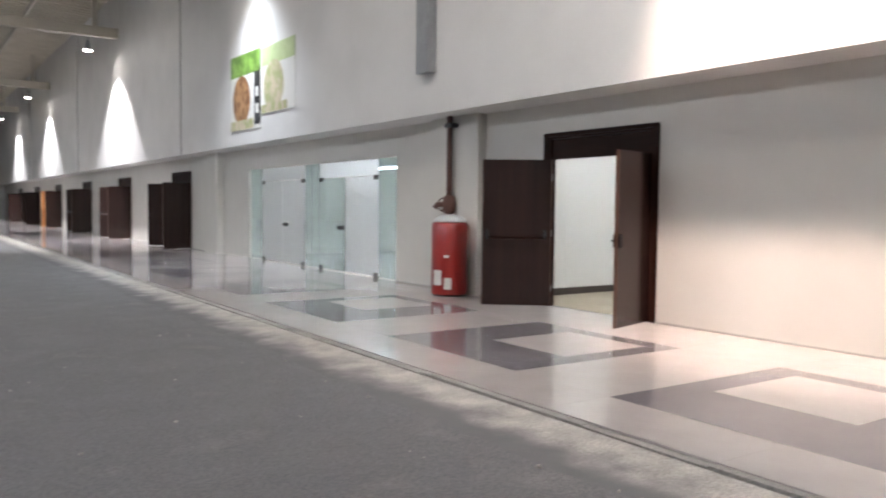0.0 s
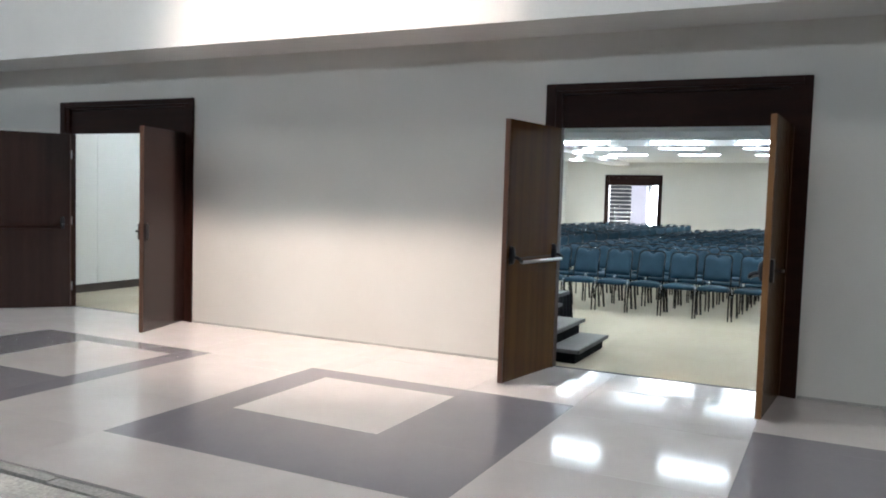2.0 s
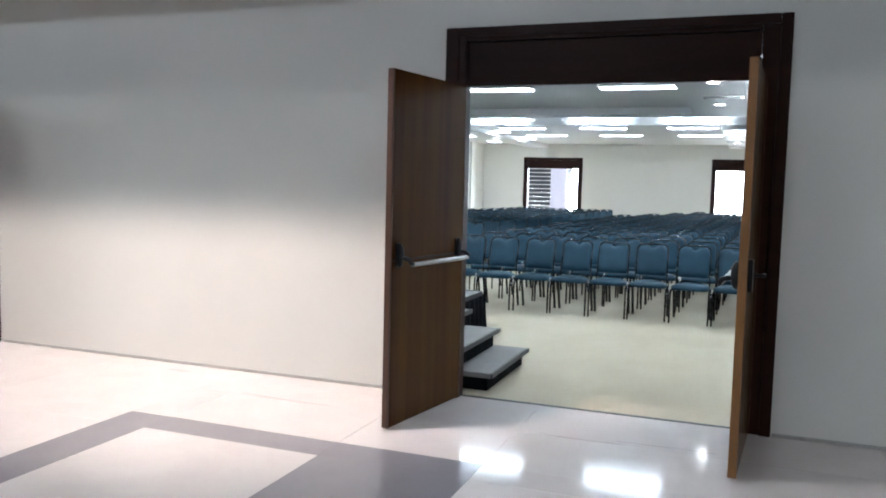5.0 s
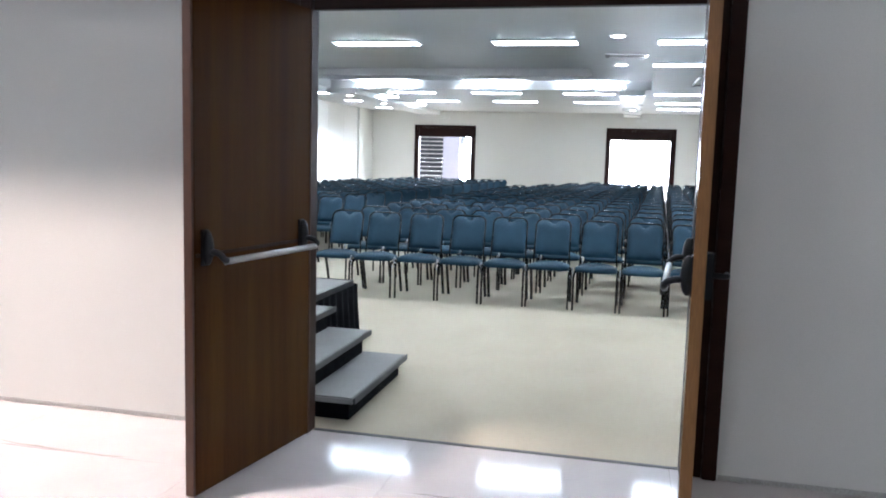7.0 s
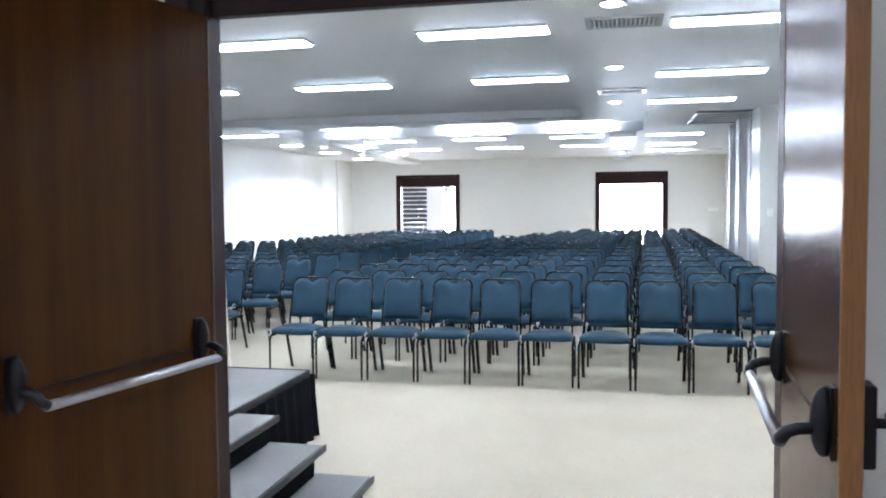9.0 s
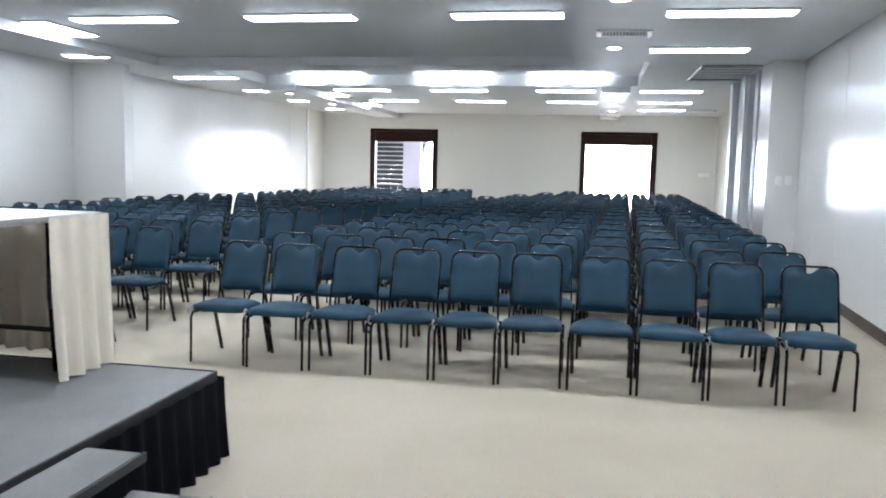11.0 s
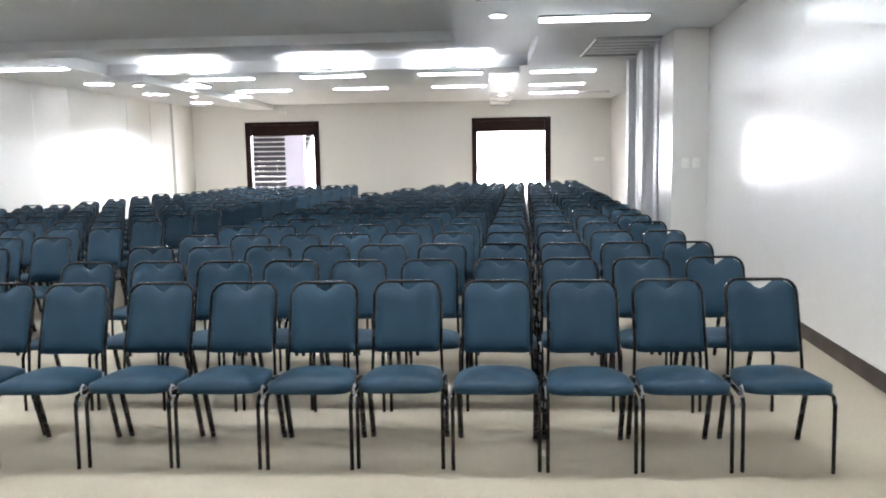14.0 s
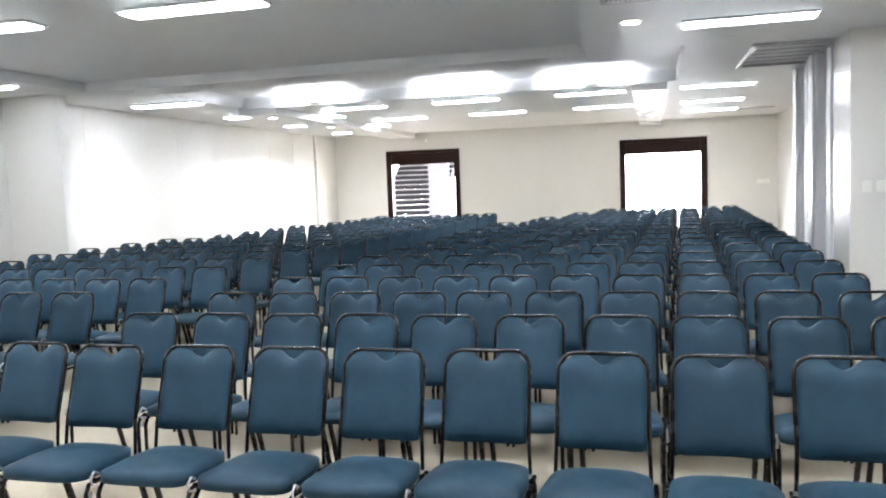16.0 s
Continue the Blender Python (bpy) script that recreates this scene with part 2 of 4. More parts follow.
def box(x0, x1, y0, y1, z0, z1, bevel=0.0):
    bm = bx(bmesh.new(), x0, x1, y0, y1, z0, z1)
    if bevel:
        bmesh.ops.bevel(bm, geom=bm.edges[:], offset=bevel, segments=2, affect="EDGES")
    return bm


def tube(bm, points, r, seg=8):
    """A round bar along points, closed at both ends."""
    pts = [Vector(p) for p in points]
    rings = []
    for i, p in enumerate(pts):
        d = (pts[min(i + 1, len(pts) - 1)] - pts[max(i - 1, 0)]).normalized()
        side = d.cross(Vector((0.3, 1, 0.2)))
        side = side.normalized() if side.length > 0.05 else d.cross(Vector((1, 0, 0))).normalized()
        up = d.cross(side)
        rings.append([bm.verts.new(p + (side * math.cos(a) + up * math.sin(a)) * r) for a in (2 * math.pi * k / seg for k in range(seg))])
    for a, b in zip(rings, rings[1:]):
        for k in range(seg):
            f = bm.faces.new((a[k], a[(k + 1) % seg], b[(k + 1) % seg], b[k]))
            f.smooth = True
    bm.faces.new(rings[0][::-1])
    bm.faces.new(rings[-1])
    return bm


def turned(profile, seg=20):
    """A body turned round z from (radius, height) pairs."""
    bm = bmesh.new()
    rings = [[bm.verts.new((r * math.cos(a), r * math.sin(a), z)) for a in (2 * math.pi * k / seg for k in range(seg))] for r, z in profile]
    for a, b in zip(rings, rings[1:]):
        for k in range(seg):
            f = bm.faces.new((a[k], a[(k + 1) % seg], b[(k + 1) % seg], b[k]))
            f.smooth = True
    bm.faces.new(rings[0][::-1])
    bm.faces.new(rings[-1])
    return bm


def mesh(name, bm, material):
    bmesh.ops.recalc_face_normals(bm, faces=bm.faces[:])
    me = bpy.data.meshes.new(name)
    bm.to_mesh(me)
    bm.free()
    me.materials.append(material)
    return me


def part(name, bm, material, parent=None, label="", at=None):
    ob = new(name, mesh(name, bm, material))
    ob.parent = parent
    if at is not None:
        ob.matrix_basis = at
    if label:
        ob["label"] = label
    return ob


def setting(name, bm, material, label, category):
    return tagged(part(name, bm, material), label, category, kind="structure")


def thing(name, m, label, category, group=""):
    ob = new(name)
    ob.empty_display_size = 0.1
    ob.matrix_basis = m
    return tagged(ob, label, category, group)


# ---- the large structure ----
WALL = 8.668
INNER = 8.75
FAR = 30.98
CZ = 2.95
DOORS = [(0.72, 2.80), (6.92, 9.01), (26.0, 28.09), (34.0, 36.09), (42.0, 44.09), (50.5, 52.59), (59.0, 61.09), (68.0, 70.09)]
GLASS = (13.22, 20.97)

holes = sorted([(a, b, 2.46) for a, b in DOORS] + [(GLASS[0], GLASS[1], 2.37)])
wall_hall = setting("wall_hall", box(WALL, INNER, -14, holes[0][0], 0, 2.91), PAINT, "off-white painted wall with a row of brown double doors", "wall")
for k, (a, b, top) in enumerate(holes):
    part("lintel", box(WALL, INNER, a, b, top, 2.91), PAINT, wall_hall)
    part("wall_section", box(WALL, INNER, b, holes[k + 1][0] if k + 1 < len(holes) else 80, 0, 2.91), PAINT, wall_hall)
base_line = setting("baseboard_hall", box(WALL - 0.012, WALL - 0.0005, -14, 0.70, 0, 0.022, 0.003), GRIT, "low grimy grey mortar fillet along the wall foot", "baseboard")
for a, b in ((2.84, 6.90), (9.05, 10.44), (11.76, 13.2), (24.01, 25.98)):
    part("fillet", box(WALL - 0.012, WALL - 0.0005, a, b, 0, 0.022, 0.003), GRIT, base_line)
setting("fascia", box(8.02, INNER, -14, 80, 2.91, 9.6), FASCIA, "tall white fascia wall above the door recess", "wall")
bm = bmesh.new()
for y in (-9.0, 24.8, 41.5, 58.0):
    bx(bm, 7.96, 8.02, y, y + 0.35, 2.92, 9.6)
setting("fascia_rib", bm, FASCIA, "shallow vertical ribs on the fascia wall", "wall trim")
setting("fascia_column", box(7.86, 8.02, 10.94, 11.31, 3.56, 9.6, 0.01), GREYMETAL, "grey steel column ending above the soffit", "column")
bm = bmesh.new()
bx(bm, 8.50, WALL, 10.45, 11.75, 0, 2.909)
bx(bm, 8.45, WALL, 22.9, 24.0, 0, 2.909)
setting("wall_pier", bm, PAINT, "off-white piers standing proud of the door wall", "wall")

setting("ground", box(-22, 4.581, -14, 80, -0.5, -0.05), ASPHALT, "worn dark asphalt floor of the hall with dusty marks", "floor")
bm = bmesh.new()
random.seed(4)
for k in range(94):
    y = -14 + k
    bx(bm, 4.58 + random.uniform(-0.015, 0.015), 4.66, y, y + 0.995, -0.3, -0.012 + random.uniform(-0.008, 0.004))
setting("kerb", bm, KERB, "rough worn concrete edge between asphalt and tiles", "kerb")
bm = bmesh.new()
rows = []
for k in range(627):
    y = -14 + 0.15 * k
    e = 3.92 + 0.10 * noise.noise((y * 0.7, 0.0, 1.0)) + 0.06 * noise.noise((y * 2.6, 5.0, 1.0))
    rows.append([bm.verts.new(q) for q in ((e, y, -0.0498), (e + 0.3, y, -0.0475), (4.575, y, -0.026))])
for r0, r1 in zip(rows, rows[1:]):
    for i in range(2):
        bm.faces.new((r0[i], r0[i + 1], r1[i + 1], r1[i]))
setting("dust_strip", bm, DUST, "pale dust gathered along the floor edge", "dirt")
bm = bmesh.new()
random.seed(12)
for k in range(46):
    x, y, r = random.uniform(1.2, 4.5), random.uniform(1.0, 10.0), random.uniform(0.005, 0.02)
    m = Matrix.LocRotScale((x, y, -0.05 + r * 0.3), Euler((random.random(), random.random(), random.random() * 6)), (r, r * random.uniform(0.5, 1.0), r * 0.5))
    bmesh.ops.create_icosphere(bm, subdivisions=1, radius=1, matrix=m)
tagged(part("floor_crumbs", bm, GRIT), "pale crumbs and grit scattered on the asphalt", "debris", kind="stuff")
setting("wall_opposite", box(-22.3, -22, -14, 80, -0.5, 12), FASCIA, "plain pale far side wall of the hall", "wall")
setting("wall_back", box(-22.3, INNER, -14.3, -14, -0.5, 12), FASCIA, "plain pale end wall of the hall", "wall")
setting("wall_end", box(-22.3, INNER, 80, 80.3, -0.5, 12), FASCIA, "plain pale distant end wall of the hall", "wall")
bm = bmesh.new()
n = 420
for k in range(n):
    y0, y1 = -14 + 94 * k / n, -14 + 94 * (k + 1) / n
    zz = 0.0 if k % 2 else 0.07
    v = [bm.verts.new(p) for p in ((8.4, y0, 9.5 + zz), (8.4, y1, 9.5 + zz), (-22, y1, 11.6 + zz), (-22, y0, 11.6 + zz))]
    bm.faces.new(v)
    w = [bm.verts.new(p) for p in ((8.4, y1, 9.5), (8.4, y1, 9.57), (-22, y1, 11.67), (-22, y1, 11.6))]
    bm.faces.new(w)
setting("roof", bm, ROOFM, "corrugated metal roof sheets over the hall", "roof")
setting("roof_cover", box(-22.3, INNER, -14.3, 80.3, 11.9, 12.1), GREYMETAL, "plain roof deck over the hall", "roof")
for y in (4.8, 18.6, 33.2, 50.0, 64.0):
    bm = box(-22, 8.019, y - 0.16, y + 0.16, 7.75, 8.12, 0.01)
    for x in (7.2, 2.0, -4.0, -10.0, -16.0):
        bx(bm, x - 0.09, x + 0.09, y - 0.09, y + 0.09, 8.121, 9.5 + (8.4 - x) * 0.069)
    setting("roof_beam", bm, BEAMM, "pale tan box beam on posts under the roof", "beam")
bm = bmesh.new()
for x in (5.6, 2.6, -0.4, -3.4, -6.4, -9.4, -12.4, -15.4):
    z = 9.5 + (8.4 - x) * 0.069
    bx(bm, x - 0.05, x + 0.05, -14, 80, z - 0.24, z - 0.02)
setting("roof_purlin", bm, BEAMM, "pale tan purlins under the roof sheets", "beam")

# the meeting room
setting("room_floor", box(8.744, FAR, -2.4, 10.4, -0.3, -0.001), CARPET, "beige loop carpet of the meeting room", "floor")
bm = bmesh.new()
v = [bm.verts.new((x, y, z)) for x, y in ((INNER, -0.725), (19.001, -1.167), (19.001, -1.5), (INNER, -1.5)) for z in (0, 3.4)]
for a in range(4):
    b = (a + 1) % 4
    bm.faces.new((v[2 * a], v[2 * b], v[2 * b + 1], v[2 * a + 1]))
bm.faces.new(v[0::2])
bm.faces.new(v[1::2])
bx(bm, 19.0, 19.75, -1.80, -0.74, 0, 3.4)
bx(bm, 19.75, FAR, -2.0, -1.74, 0, 3.4)
wall_south = setting("wall_south", bm, ROOM, "glossy off-white wall with a corner pier", "wall")
bm = bmesh.new()
bx(bm, INNER, 19.35, 9.97, 10.2, 0, 3.4)
bx(bm, 19.35, 19.5, 9.05, 10.2, 0, 3.4)
bx(bm, 19.5, 29.6, 9.80, 10.2, 0, 3.4)
bx(bm, 29.6, FAR, 9.72, 10.2, 0, 3.4)
wall_north = setting("wall_north", bm, ROOM, "glossy off-white wall catching a bright reflection", "wall")


def panelled(wall, a, b, face, n):
    """Tall panels from a to b on a wall, each a hair out of true; face is the side (+1 or -1 in y) on which they stand proud."""
    a, b = Vector((*a, 0)), Vector((*b, 0))
    step, turn = (b - a) / n, math.degrees(math.atan2(b.y - a.y, b.x - a.x))
    w = step.length / 2 - 0.0008
    for k in range(n):
        c = a + step * (k + 0.5)
        part("wall_panel", box(-w, w, *sorted((0.0, face * 0.012)), 0.115, CZ - 0.004, 0.0015), ROOM, wall, at=pose(c.x, c.y, 0, random.uniform(-0.06, 0.06), 0, turn + random.uniform(-0.16, 0.16)))


random.seed(21)
panelled(wall_north, (8.80, 9.966), (19.34, 9.966), -1, 9)
panelled(wall_north, (19.51, 9.796), (29.59, 9.796), -1, 8)
panelled(wall_south, (8.80, -0.722), (18.98, -1.162), 1, 9)
bm = bmesh.new()
FARDOORS = [(-0.11, 1.97), (6.20, 8.22)]
y = -2.2
for a, b in FARDOORS:
    bx(bm, FAR, FAR + 0.2, y, a, 0, 3.4)
    bx(bm, FAR, FAR + 0.2, a, b, 2.46, 3.4)
    y = b
bx(bm, FAR, FAR + 0.2, y, 10.4, 0, 3.4)
setting("wall_far", bm, ROOM, "off-white end wall with two bright doorways", "wall")
bm = bmesh.new()
bx(bm, INNER, 19.3, -2, 10.2, CZ, 3.5)
bx(bm, 22.6, FAR, -2, 10.2, CZ, 3.5)
bx(bm, 19.3, 22.6, -2, 0.85, CZ, 3.5)
bx(bm, 19.3, 22.6, 8.0, 10.2, CZ, 3.5)
bx(bm, 19.3, 22.6, 0.85, 8.0, 3.13, 3.5)
bx(bm, INNER, 18.65, 1.0, 1.87, 2.83, CZ)
bx(bm, 18.65, 19.3, 1.0, 8.5, 2.83, CZ)
bx(bm, INNER, 18.65, 8.05, 8.5, 2.83, CZ)
bx(bm, 22.6, FAR, 7.4, 8.1, 2.83, CZ)
bx(bm, 22.5, 22.6, 0.95, 7.9, CZ - 0.02, 3.03)
setting("ceiling", bm, CEIL, "grey-white plaster ceiling with dropped beams and a cove", "ceiling")
setting("ceiling_beam", box(22.601, FAR - 0.001, 0.98, 1.5, 2.83, CZ - 0.0005), SATIN, "satin white dropped ceiling beam with downlights", "beam")
bm = bmesh.new()
v = [bm.verts.new((x, y + d, z)) for x, y in ((INNER, -0.725), (19.0, -1.167)) for d in (-0.002, 0.022) for z in (0, 0.11)]
for f in ((0, 1, 3, 2), (4, 6, 7, 5), (0, 4, 5, 1), (2, 3, 7, 6), (0, 2, 6, 4), (1, 5, 7, 3)):
    bm.faces.new([v[i] for i in f])
bx(bm, INNER, 19.35, 9.945, 9.97, 0, 0.11)
bx(bm, 19.5, 29.6, 9.775, 9.80, 0, 0.11)
setting("baseboard", bm, BASE, "dark brown baseboard along the room walls", "baseboard")

# plain rooms behind the glass front and the far doors
bm = bmesh.new()
bx(bm, INNER, 14, 10.2, 10.3, 0, 3.2)
bx(bm, INNER, 14, 22.0, 22.1, 0, 3.2)
bx(bm, 13.9, 14, 10.3, 22.0, 0, 3.2)
bx(bm, INNER, 14, 10.2, 22.1, 3.0, 3.2)
bx(bm, 13.9, 14, 22.1, 74, 0, 3.2)
bx(bm, INNER, 14, 22.1, 74, 2.96, 3.2)
bx(bm, INNER, 14, 74, 74.1, 0, 3.2)
for y in (30.9, 38.9, 47.0, 55.5, 64.5):
    bx(bm, INNER, 13.9, y, y + 0.1, 0, 2.96)
setting("wall_side_rooms", bm, PAINT, "plain off-white walls of the side rooms", "wall")
setting("side_room_floor", box(INNER, 14, 10.3, 22.0, -0.3, -0.001), TILE, "polished pale floor of the glazed side room", "floor")
setting("side_room_floor", box(INNER, 14, 22.001, 74, -0.3, -0.001), CARPET, "beige floor of the side rooms", "floor")

# outdoors past the end wall
setting("terrace", box(FAR + 0.001, 60, -30, 40, -0.3, -0.02), KERB, "pale concrete terrace outdoors", "ground")
# a self-lit sheet put in for the overexposed outdoors
setting("backdrop", box(50, 50.2, -34, 46, -0.3, 26), DAY, "glowing sheet standing in for overexposed daylight beyond the doorways", "backdrop")


# ---- things of the hall ----
def door_frame(name, y0, y1, x0, x1, label):
    """Frame with a deep solid transom panel over the leaves."""
    f = thing(name, pose(0, 0, 0), label, "door frame")
    f["kind"] = "structure"
    part("jamb", box(x0, x1, y0, y0 + 0.15, 0, 2.46, 0.006), DARKWOOD, f)
    part("jamb", box(x0, x1, y1 - 0.11, y1, 0, 2.46, 0.006), DARKWOOD, f)
    part("transom_panel", box(x0 + 0.03, x1 - 0.03, y0 + 0.151, y1 - 0.111, 2.115, 2.40), DARKWOOD, f)
    part("head", box(x0, x1, y0 + 0.151, y1 - 0.111, 2.401, 2.46, 0.005), DARKWOOD, f)
    for yy, s in ((y0, -1), (y1, 1)):
        part("casing", box(x0 - 0.018, x0, yy - (0.012 if s < 0 else 0.055), yy + (0.055 if s < 0 else 0.035), 0, 2.49, 0.004), DARKWOOD, f)
    part("casing", box(x0 - 0.018, x0, y0 + 0.056, y1 - 0.056, 2.43, 2.49, 0.004), DARKWOOD, f)
    return f


def door_leaf(hinge, angle, bar=True, lever=False, wood=None, label="", mirror=1, width=0.885, barmat=None, lever_side=-1):
    """A leaf hinged at hinge; it runs along its local -x, its room side faces local -y (mirror turns it over)."""
    d = thing("door_leaf", pose(hinge[0], hinge[1], 0.012, 0, 0, angle), label, "door", "double door leaves")
    w = width
    part("panel", box(-w + 0.012, -0.012, -0.02, 0.02, 0, 2.098, 0.003), wood or WOOD, d)
    part("edge_strip", box(-w, -w + 0.0115, -0.0215, 0.0215, 0, 2.098, 0.002), EDGEWOOD if bar and lever else EDGEDARK, d, "reddish solid wood edge")
    part("edge_strip", box(-0.0115, 0, -0.0215, 0.0215, 0, 2.098, 0.002), EDGEDARK, d)
    s = -mirror
    part("rail_groove", box(-w + 0.02, -0.02, s * 0.0205 - 0.0008, s * 0.0205 + 0.0008, 0.985, 1.0), DARKWOOD, d)
    for z in (0.25, 1.05, 1.85):
        hb = bmesh.new()
        tube(hb, ((0.004, -s * 0.026, z - 0.05), (0.004, -s * 0.026, z + 0.05)), 0.009)
        part("hinge", hb, STEEL, d)
    if bar:
        b = part("push_bar", tube(bmesh.new(), ((-w + 0.09, s * 0.115, 0.972), (-0.11, s * 0.115, 0.972)), 0.0135, 12), barmat or STEEL, d, "" if barmat else "round steel push bar")
        for x in (-w + 0.075, -0.095):
            c = bmesh.new()
            bmesh.ops.create_uvsphere(c, u_segments=16, v_segments=12, radius=1, matrix=Matrix.LocRotScale((x, s * 0.036, 1.022), None, (0.023, 0.027, 0.072)))
            for f in c.faces:
                f.smooth = True
            bmesh.ops.create_cube(c, size=1, matrix=Matrix.LocRotScale((x, s * 0.024, 1.022), None, (0.042, 0.007, 0.145)))
            h = part("bar_housing", c, GLOSSBLACK, d, "glossy black bar housing")
            xi = x + (0.02 if x < -w / 2 else -0.02)
            part("bar_arm", tube(bmesh.new(), ((x, s * 0.05, 1.008), (x, s * 0.082, 1.006), (x, s * 0.103, 0.998), (x, s * 0.114, 0.986), (xi, s * 0.117, 0.973)), 0.0135, 10), GLOSSBLACK, h)
    if lever:
        h = s * lever_side
        for side in {-s, h}:
            part("lock_plate", box(-w + 0.012, -w + 0.075, *sorted((side * 0.0205, side * 0.046)), 0.95, 1.11, 0.003), GLOSSBLACK, d)
        part("lever", tube(bmesh.new(), ((-w + 0.055, h * 0.046, 1.03), (-w + 0.055, h * 0.088, 1.03), (-w + 0.065, h * 0.094, 1.03), (-w + 0.13, h * 0.094, 1.028)), 0.010), GLOSSBLACK, d, "dark lever")
    return d


for k, (a, b) in enumerate(DOORS):
    door_frame("door_%d" % (k + 1), a, b, WALL - 0.012, INNER + 0.006, "dark stained door frame with a solid transom panel")
for a, b in FARDOORS:
    door_frame("far_door_frame", a, b, FAR - 0.012, FAR + 0.21, "dark brown frame of a bright end-wall doorway")
for a, b in DOORS[:2]:
    setting("threshold", box(8.728, 8.756, a + 0.151, b - 0.111, -0.01, 0.004, 0.0015), BLACK, "thin dark threshold strip between tiles and carpet", "threshold")
LEAFX = WALL - 0.005
door_leaf((LEAFX, 2.705), -9, True, label="brown veneered door leaf with steel push bar, open")
door_leaf((LEAFX, 0.85), -3.9, True, True, label="glossy brown door leaf with push bar and lock, open", mirror=-1)
door_leaf((LEAFX, 8.875), -38, True, wood=MAHOGANY, label="dark glossy mahogany door leaf with black push bar, swung wide open", width=0.995, barmat=DARKWOOD)
door_leaf((LEAFX, 7.05), 16.5, False, True, wood=MAHOGANY, label="brown door leaf with lever handle, half open", mirror=-1, lever_side=1)
for k, (a, b) in enumerate(DOORS[2:]):
    w = ORANGEWOOD if k == 3 else MAHOGANY
    door_leaf((LEAFX, b - 0.135), -34, k in (1, 2), wood=w, label="orange brown door leaf swung wide open" if k == 3 else "brown door leaf swung wide open")
    door_leaf((LEAFX, a + 0.135), 4, False, wood=MAHOGANY, label="dark brown door leaf standing open", mirror=-1)


def glass_panel(y0, y1, z0=0.012, z1=2.36, glass=None, label="clear green-edged glass sidelight of the glazed front"):
    g = thing("glass_panel", pose(WALL + 0.09, 0, 0), label, "glass panel", "frosted glass front")
    part("pane", box(-0.005, 0.005, y0 + 0.008, y1 - 0.008, z0, z1), glass or SIDEGLASS, g)
    return g


def glass_door(y0, y1, hinge, handle=0.0, glass=None, label="frosted glass door with dark patch fittings"):
    """A leaf 2.03 m high, hinged by patch fittings at the hinge end; handle is where its black lock block sits."""
    g = thing("glass_door", pose(WALL + 0.09, 0, 0), label, "glass door", "frosted glass front")
    part("pane", box(-0.005, 0.005, y0 + 0.008, y1 - 0.008, 0.02, 2.025), glass or FROST, g)
    h0 = y1 - 0.19 if hinge > 0 else y0 + 0.01
    for z in (0.0, 1.955):
        part("patch_fitting", box(-0.02, 0.02, h0, h0 + 0.18, z, z + 0.09, 0.006), BLACK, g, "dark metal patch fitting")
    if handle:
        part("lock_block", box(-0.05, 0.05, handle - 0.14, handle + 0.14, 0.91, 1.0, 0.015), BLACK, g, "black lock block")
    return g


glass_panel(13.22, 14.06)
glass_panel(16.77, 17.15)
glass_panel(17.15, 17.53)
glass_panel(20.18, 20.97)
glass_panel(14.06, 16.77, 2.035, 2.36, FROST, "frosted glass transom over the glass doors")
glass_panel(17.53, 20.18, 2.035, 2.36, FROST, "frosted glass transom over the glass doors")
glass_door(14.06, 15.5, -1)
glass_door(15.5, 16.77, 1, 15.66, SIDEGLASS, "clear green-tinted glass door with black lock block")
glass_door(17.53, 18.85, -1, 18.62, label="frosted glass door with black lock block")
glass_door(18.85, 20.18, 1)
for x, y in ((10.0, 14.3), (10.0, 17.0), (10.0, 19.6), (12.2, 14.3), (12.2, 17.0), (12.2, 19.6)):
    p = thing("ceiling_light", pose(x, y, 2.998), "white batten light on the side room ceiling", "ceiling light", "side room lights")
    part("housing", box(-0.08, 0.08, -0.62, 0.62, -0.05, 0, 0.004), WHITEMETAL, p)
    part("diffuser", box(-0.06, 0.06, -0.58, 0.58, -0.07, -0.051, 0.004), SIDELIT, p)

for x, y in ((10.6, 18.9), (10.6, 16.6), (10.6, 14.4)):
    p = thing("pendant_light", pose(x, y, 2.35), "white batten light hung low in the glazed room", "ceiling light", "hung side room lights")
    part("housing", box(-0.05, 0.05, -0.6, 0.6, 0.0, 0.05, 0.004), WHITEMETAL, p)
    part("diffuser", box(-0.04, 0.04, -0.58, 0.58, -0.03, -0.001, 0.004), LIT, p)
    for yy in (-0.45, 0.45):
        part("hanger", tube(bmesh.new(), ((0, yy, 0.05), (0, yy, 0.65)), 0.005, 6), WHITEMETAL, p)

# red hose station with its riser
q = thing("hose_station", pose(8.22, 10.8, 0), "red enamelled drum of a fire hose station, scuffed", "fire equipment")
part("drum", turned(((0.285, 0.03), (0.29, 0.05), (0.29, 1.13), (0.27, 1.17), (0.25, 1.18))), RED, q)
part("foot_ring", turned(((0.26, 0.0), (0.27, 0.01), (0.27, 0.03), (0.25, 0.03))), BLACK, q)
part("lid", turned(((0.27, 1.181), (0.26, 1.22), (0.17, 1.28), (0.05, 1.30))), WHITEMETAL, q, "pale scuffed lid")
for k, (a, z0, z1, w) in enumerate(((195, 0.18, 0.42, 0.16), (230, 0.12, 0.30, 0.12), (225, 0.62, 0.66, 0.09))):
    part("label", box(-0.004, 0.004, -w / 2, w / 2, z0, z1, 0.001), WHITE, q, "worn pale label", at=pose(0.292 * math.cos(radians(a)), 0.292 * math.sin(radians(a)), 0, 0, 0, a))
r = thing("riser_pipe", pose(8.42, 11.12, 0), "brown riser pipe with valve above the hose drum", "pipe")
